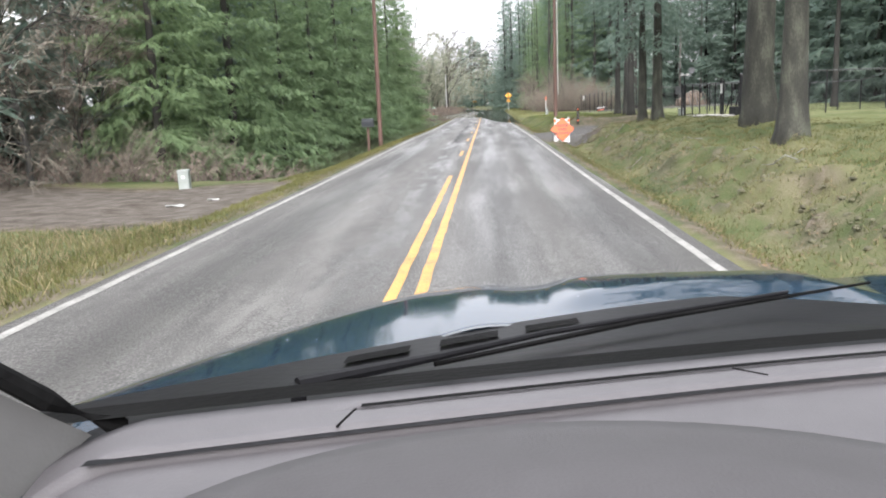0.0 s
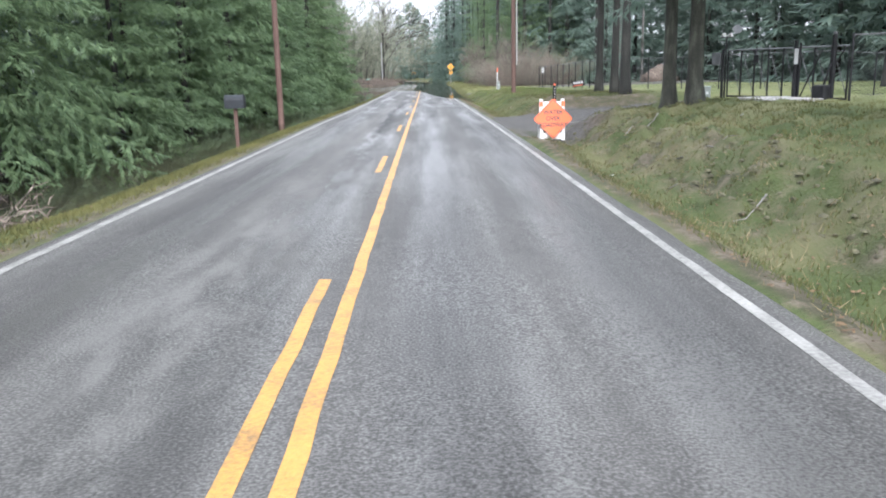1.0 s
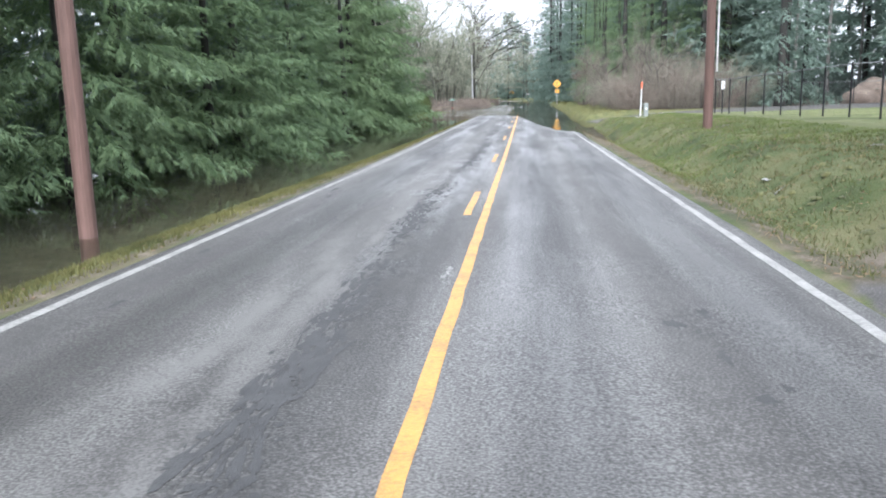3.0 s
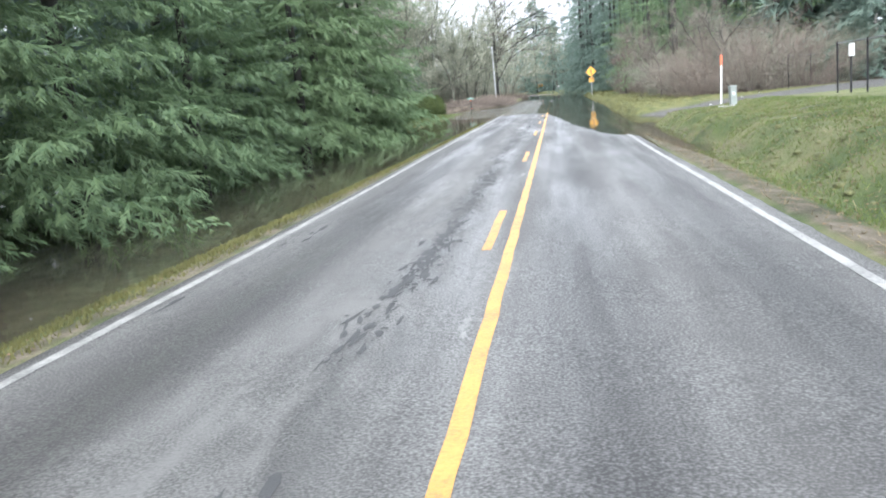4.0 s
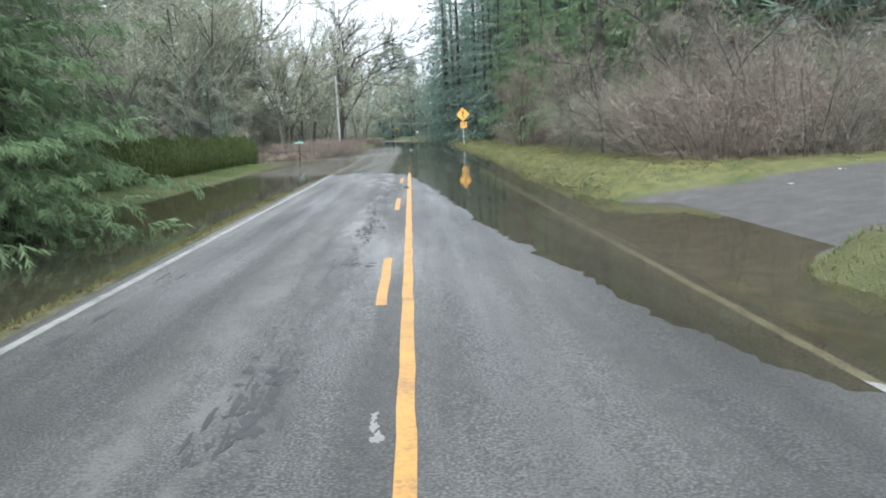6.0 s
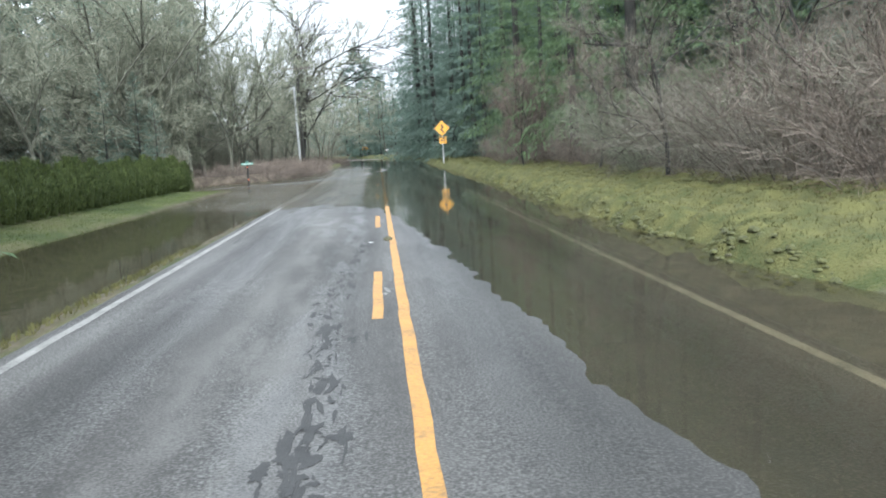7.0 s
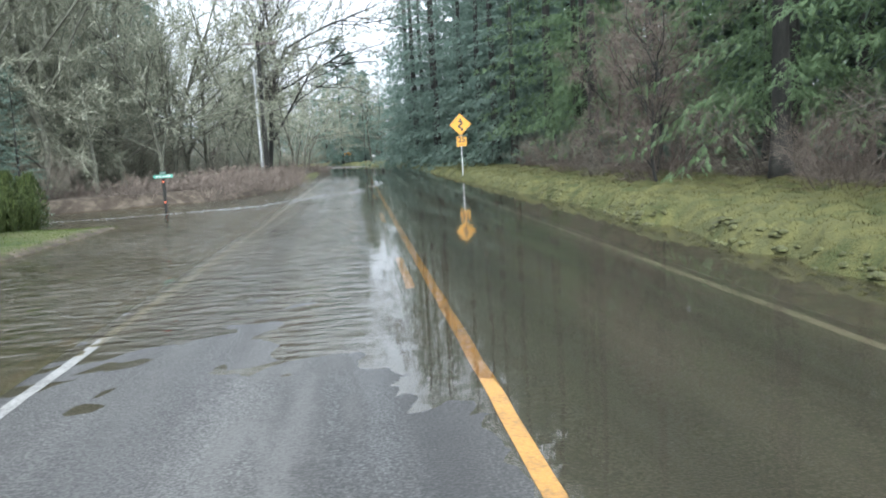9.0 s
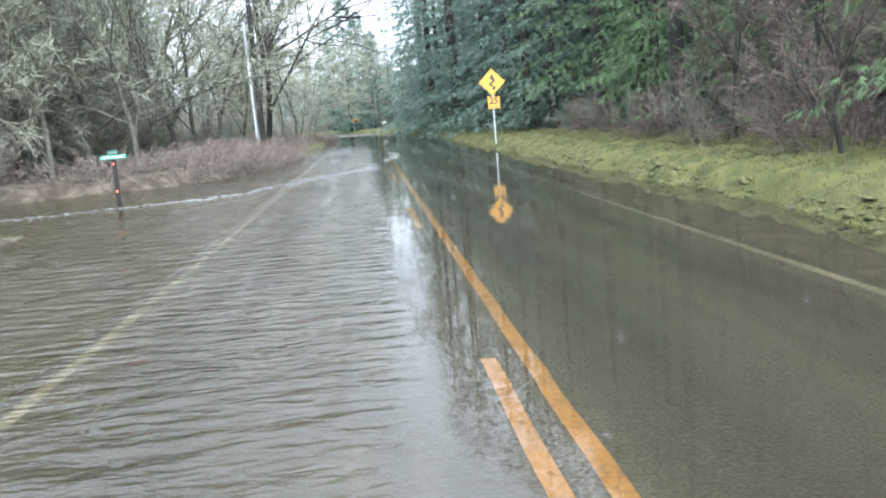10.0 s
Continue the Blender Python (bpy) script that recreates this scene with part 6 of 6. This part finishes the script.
clumps("bank_clods", 600, 106, 190, (-0.08, 0.18), (0.02, 0.055), "dark wet clods along the undercut edge of the bank", 33, CLOD)
clumps("ditch_clods", 900, 8, 44, (0.7, 2.2), (0.02, 0.075), "dark clods and roots in the worn face of the ditch bank", 34, CLOD)


def puddle(x, y, w, l, z, seed):
    rg = random.Random(seed)
    v = [(0, 0, 0)]
    for k in range(26):
        a = 2 * math.pi * k / 26
        r = 0.8 + 0.2 * rg.random() + 0.12 * math.sin(3 * a)
        v.append((w / 2 * r * math.cos(a), l / 2 * r * math.sin(a), 0))
    ob = part_of("puddle", mesh_from("puddle", v, [(0, k + 1, (k + 1) % 26 + 1) for k in range(26)]), WATER)
    ob.matrix_basis = pose(x, y, z)
    return tagged(ob, "small still puddle in the gravel hollow beside the drive", "puddle")


puddle(4.95, 42.6, 1.7, 3.0, rest(4.95, 42.7) + 0.07, 3)

# a trodden clump of leaves on the centre line and a pale scrap beside it
bm = bmesh.new()
bmesh.ops.create_icosphere(bm, subdivisions=3, radius=1.0)
for vt in bm.verts:
    r = 1 + 0.4 * noise.noise(vt.co * 2.2)
    vt.co = Vector((vt.co.x * 0.085 * r, vt.co.y * 0.15 * r, max(-0.2, vt.co.z) * 0.06 * r))
lump = part("leaf_clump", bm, CLOD)
lump.matrix_basis = pose(-0.09, 112.6, float(road_z(-0.09, 112.6)) + 0.008)
tagged(lump, "dark sodden clump of leaves on the yellow line", "leaf clump")
bm = one_box(-0.04, -0.05, 0, 0.04, 0.05, 0.006, 0.002)
scrap = part("paper_scrap", bm, WHITE_PLASTIC)
scrap.matrix_basis = pose(-0.42, 112.2, float(road_z(-0.42, 112.2)) + 0.003, 0, 0, 30)
tagged(scrap, "flat white scrap lying on the wet asphalt", "litter", "white scraps")


# ---- the pickup truck, standing where the drive begins ----
DASH = mat("grey_grained_dash_plastic", [(0.046, 0.043, 0.0455), (0.058, 0.054, 0.057)], 3, 0.6, 0.08, 420, fine=0.5)
TRIM = mat("grey_pillar_trim", [(0.050, 0.050, 0.049), (0.064, 0.064, 0.063)], 3, 0.7, 0.05, 300)
CAR_PAINT = mat("dark_blue_car_paint", [(0.007, 0.015, 0.026), (0.011, 0.023, 0.037)], 3, 0.06, 0.0, spec=0.22)
# pale grey stands in for sky glinting on the painted hood hem
HEM_GLINT = mat("hem_glint_grey", [(0.045, 0.05, 0.055), (0.075, 0.08, 0.085)], 4, 0.45, 0)
RUBBER = mat("black_rubber", [(0.003, 0.003, 0.003), (0.007, 0.007, 0.007)], 6, 0.7, 0.2, spec=0.02)
COWL = mat("black_cowl_plastic", [(0.0045, 0.0045, 0.005), (0.009, 0.009, 0.010)], 5, 0.45, 0.05, spec=0.06)
DROP = mat("water_droplet", [(0.12, 0.14, 0.16), (0.2, 0.22, 0.24)], 9, 0.1, 0)
EYE = Vector((0.726, 0.003, 2.561))
MID = 0.47
truck = thing("pickup_truck", Matrix.Translation(EYE), "dark blue pickup truck with a grey dashboard standing on the road", "pickup truck")


def glass_foot(x):
    return 0.87 - 0.25 * abs(x - MID) ** 1.2


def hood_back(x):
    return 1.68 - 0.5 * abs(x - MID) ** 1.3


def hood_front(x):
    u = abs(x - MID) - 0.62
    return 2.06 - 0.75 * max(0.0, u / 0.6) ** 1.3


def loft(name, xs_, rows, zf, material, label="", thick=0.0):
    """A sheet over the plan: rows are functions of x, zf gives the height."""
    v, f = [], []
    nx = len(xs_)
    for r in rows:
        for x in xs_:
            y = r(x)
            v.append((x, y, zf(x, y)))
    for j in range(len(rows) - 1):
        for i in range(nx - 1):
            f.append((j * nx + i, j * nx + i + 1, (j + 1) * nx + i + 1, (j + 1) * nx + i))
    if thick:
        k = len(v)
        v += [(a, b, c_ - thick) for a, b, c_ in v]
        f += [tuple(q + k for q in reversed(p_)) for p_ in f]
        for i in range(nx - 1):
            n_ = (len(rows) - 1) * nx
            f.append((i + 1, i, i + k, i + 1 + k))
            f.append((n_ + i, n_ + i + 1, n_ + i + 1 + k, n_ + i + k))
    return part_of(name, mesh_from(name, v, f), material, truck, label, smooth=True)


def smooth01(a, b, x):
    t_ = min(1.0, max(0.0, (x - a) / (b - a)))
    return t_ * t_ * (3 - 2 * t_)


def dash_z(x, y):
    g = glass_foot(x)
    z = -0.27 - 0.012 * smooth01(g - 0.070, g - 0.082, y) - 0.10 * smooth01(0.30, 0.05, y)
    e = math.hypot((x - 0.06) / 0.33, (y - 0.31) / 0.24)
    z += 0.072 * smooth01(1.0, 0.80, e) + 0.02 * smooth01(0.9, 0.3, e)
    z -= 0.10 * smooth01(-0.30, -0.46, x) * smooth01(0.9, 0.4, y)
    slot = 0.012 * (smooth01(g - 0.040, g - 0.037, y) - smooth01(g - 0.034, g - 0.031, y))
    return z - (slot if -0.125 < x < 0.62 else 0.0)


xs_dash = [MID - 0.86 + 0.02 * k for k in range(87)]
rows_dash = [(lambda x, s=s: 0.02 + (glass_foot(x) - 0.10 - 0.02) * s) for s in [k / 40 for k in range(41)]]
rows_dash += [(lambda x, d=d: glass_foot(x) - d) for d in (0.088, 0.083, 0.080, 0.076, 0.072, 0.068, 0.055, 0.045, 0.0405, 0.0375, 0.0335, 0.0305, 0.02, 0.0)]
loft("dashboard", xs_dash, rows_dash, dash_z, DASH, "grey grained plastic dashboard top", 0.05)
rows = [(lambda x, d=d: glass_foot(x) - d) for d in (0.0405, 0.0325)]
loft("defroster_slot", [-0.12 + 0.03 * k for k in range(25)], rows, lambda x, y: -0.2676, RUBBER)
rows = [(lambda x, d=d: glass_foot(x) - d) for d in (0.0835, 0.0715)]
loft("dash_groove", [MID - 0.80 + 0.04 * k for k in range(41)], rows, lambda x, y: -0.2745, COWL, "dark groove across the dashboard")
for q0, q1 in (((-0.125, -0.037), (-0.135, -0.075)), ((0.235, -0.038), (0.262, -0.066))):
    bm = tube(bmesh.new(), [(q[0], glass_foot(q[0]) + q[1], -0.270) for q in (q0, q1)], 0.0013, 5)
    part("slot_end", bm, RUBBER, truck)
# the round hood over the instruments, of a darker soft skin
BINNACLE = mat("dark_grey_soft_plastic", [(0.034, 0.032, 0.033), (0.043, 0.041, 0.0425)], 3, 0.7, 0.08, 420, fine=0.5, spec=0.3)
v, f = [], []
for j in range(13):
    for k in range(48):
        a, e = 2 * math.pi * k / 48, 0.02 + 0.93 * j / 12
        x, y = 0.06 + 0.33 * e * math.cos(a), 0.31 + 0.24 * e * math.sin(a)
        v.append((x, y, dash_z(x, y) + 0.004))
for j in range(12):
    for k in range(48):
        f.append((j * 48 + k, j * 48 + (k + 1) % 48, (j + 1) * 48 + (k + 1) % 48, (j + 1) * 48 + k))
part_of("instrument_hood", mesh_from("instrument_hood", v, [tuple(reversed(q)) for q in f]), BINNACLE, truck, "dark rounded hood over the instruments", smooth=True)
xs_cowl = [MID - 1.16 + 0.04 * k for k in range(59)]
rows = [(lambda x, s=s: glass_foot(x) + 0.002 + 0.11 * s) for s in (0, 0.25, 0.5, 0.75, 1)]
loft("glass_surround", xs_cowl, rows, lambda x, y: -0.266 - 0.22 * (y - glass_foot(x)), RUBBER, "black band along the foot of the windscreen")


def cowl_z(x, y):
    a, b = glass_foot(x) + 0.05, hood_back(x)
    s = (y - a) / (b - a)
    return -0.315 - 0.105 * s - 0.02 * math.sin(s * 3.1) + 0.012 * smooth01(0.35, 0.4, s) * smooth01(0.62, 0.55, s)


rows = [(lambda x, s=s: glass_foot(x) + 0.05 + (hood_back(x) - glass_foot(x) - 0.04) * s) for s in [k / 16 for k in range(17)]]
loft("cowl", xs_cowl, rows, cowl_z, COWL, "black plastic cowl under the windscreen")
for k in range(3):
    x0 = -0.24 + 0.15 * k
    rows = [(lambda x, d=d: hood_back(x) - d) for d in (0.11, 0.06)]
    loft("cowl_vent", [x0 + 0.01 * i for i in range(11)], rows, lambda x, y: cowl_z(x, y) + 0.006, RUBBER)


def hood_z(x, y):
    q = abs(x - MID)
    z = -0.418 - 0.025 * (y - 1.4) - 0.03 * q * q
    z += 0.022 * smooth01(0.36, 0.24, q) * smooth01(hood_back(x), hood_back(x) + 0.15, y)
    z += 0.010 * smooth01(0.62, 0.50, q) - 0.010 * smooth01(0.50, 0.40, q)
    over = y - hood_front(x)
    if over > 0:
        z -= 0.035 + 0.35 * over + 6.0 * over * over
    else:
        z -= 0.035 * max(0.0, 1 + over / 0.45) ** 2
    return z


xs_hood = [MID - 1.2 + 0.025 * k for k in range(97)]
rows = [(lambda x, s=s: hood_back(x) + (hood_front(x) + 0.045 - hood_back(x)) * s) for s in [(k / 50) ** 0.8 for k in range(51)]]
loft("hood", xs_hood, rows, hood_z, CAR_PAINT, "dark blue hood with a raised middle, wet with drops", 0.02)
# strip along the rear hem, its sky highlight given by colour
rows = [(lambda x, d=d: hood_back(x) + d) for d in (-0.012, 0.004)]
loft("hood_seal", xs_hood, rows, lambda x, y: hood_z(x, hood_back(x)) + 0.003, HEM_GLINT, "pale strip standing in for the sky glint on the hood's rear hem")
dr = random.Random(5)
for k in range(24):
    x = dr.uniform(-0.45, 1.3)
    y = dr.uniform(hood_back(x) + 0.05, hood_front(x) - 0.05)
    r = dr.uniform(0.001, 0.003)
    z = hood_z(x, y) + 0.002
    v = [(x + r * math.cos(a * 1.047), y + r * math.sin(a * 1.047), z) for a in range(6)] + [(x, y, z + r * 0.6)]
    part_of("rain_drop", mesh_from("rain_drop", v, [(a, (a + 1) % 6, 6) for a in range(6)]), DROP, truck)


def wiper(pts, lift):
    arm = part("wiper_arm", tube(bmesh.new(), pts, [0.010, 0.006, 0.005, 0.004], 8), COWL, truck)
    a, b = Vector(pts[1]), Vector(pts[-1])
    d = (b - a).normalized()
    blade = tube(bmesh.new(), [a + Vector((0, 0, -0.01)), a.lerp(b, 0.5) + Vector((0, -0.01, 0.0)), b + d * 0.25 + Vector((0, -0.02, -0.005))], [0.004, 0.005, 0.003], 6)
    part("wiper_blade", blade, RUBBER, truck, "black rubber wiper blade")
    part("wiper_pivot", tube(bmesh.new(), [Vector(pts[0]) + Vector((0, 0, -0.02)), Vector(pts[0]) + Vector((0, 0, 0.002))], 0.010, 12), COWL, truck)


wiper([(-0.24, 0.95, -0.335), (-0.08, 1.08, -0.345), (0.08, 1.22, -0.355), (0.55, 1.52, -0.375)], 0)
wiper([(0.70, 1.18, -0.345), (0.86, 1.25, -0.35), (1.0, 1.3, -0.355), (1.35, 1.3, -0.36)], 0)


def pillar(s):
    """The windscreen post: black glass edge outside, grey trim inside."""
    def at(x, y, z):
        return (MID + s * (x - MID), y, z)
    a, b, c_ = at(-0.345, 0.70, -0.285), at(-0.42, 0.60, -0.18), at(-0.58, 0.16, 0.33)
    part("pillar_edge", tube(bmesh.new(), [a, Vector(a).lerp(Vector(b), 0.5) + Vector((0, 0, -0.006)), b, Vector(b).lerp(Vector(c_), 0.5) + Vector((0, 0, 0.01)), c_], [0.011, 0.010, 0.009, 0.009, 0.009], 8), RUBBER, truck)
    bm = bmesh.new()
    ring = [at(-0.365, 0.685, -0.285), at(-0.435, 0.59, -0.185), at(-0.60, 0.15, 0.32), at(-0.66, 0.10, 0.32), at(-0.56, 0.45, -0.30), at(-0.42, 0.60, -0.33)]
    inner = [bm.verts.new(q) for q in ring]
    outer_ = [bm.verts.new((q[0] - s * 0.05, q[1] + 0.03, q[2])) for q in ring]
    bm.faces.new(inner)
    bm.faces.new(outer_[::-1])
    for k in range(6):
        bm.faces.new((inner[k], inner[(k + 1) % 6], outer_[(k + 1) % 6], outer_[k]))
    bmesh.ops.recalc_face_normals(bm, faces=bm.faces)
    part("pillar_trim", bm, TRIM, truck, "grey trim of the windscreen post")


pillar(1)
pillar(-1)
gz = float(road_z(0.7, 0.0)) - EYE.z
for s in (-1, 1):
    x0, x1 = sorted((MID + s * 1.0, MID + s * 0.93))
    part("fender", one_box(x0, 1.30, gz + 0.62, x1, 2.0, -0.60, 0.03), CAR_PAINT, truck)
    part("door_panel", one_box(x0, -1.0, gz + 0.45, x1, 0.95, -0.36, 0.03), CAR_PAINT, truck)
    part("bed_side", one_box(x0, -3.2, gz + 0.55, x1, -1.05, -0.55, 0.03), CAR_PAINT, truck)
    for y in (1.75, -2.2):
        cx = MID + s * 0.83
        cy, cz, r = y, gz + 0.41, 0.41
        w = part("tyre", tube(bmesh.new(), [(cx - 0.13, cy, cz), (cx - 0.10, cy, cz), (cx + 0.10, cy, cz), (cx + 0.13, cy, cz)], [r - 0.04, r, r, r - 0.04], 28), RUBBER, truck)
        part("rim", tube(bmesh.new(), [(cx + s * 0.125, cy, cz), (cx + s * 0.14, cy, cz)], [0.25, 0.22], 20), GALV, w)
part("front_grille", one_box(MID - 0.95, 2.06, gz + 0.45, MID + 0.95, 2.16, -0.62, 0.04), COWL, truck)
part("chassis", one_box(MID - 0.7, -3.2, gz + 0.35, MID + 0.7, 2.0, gz + 0.52, 0.02), COWL, truck)
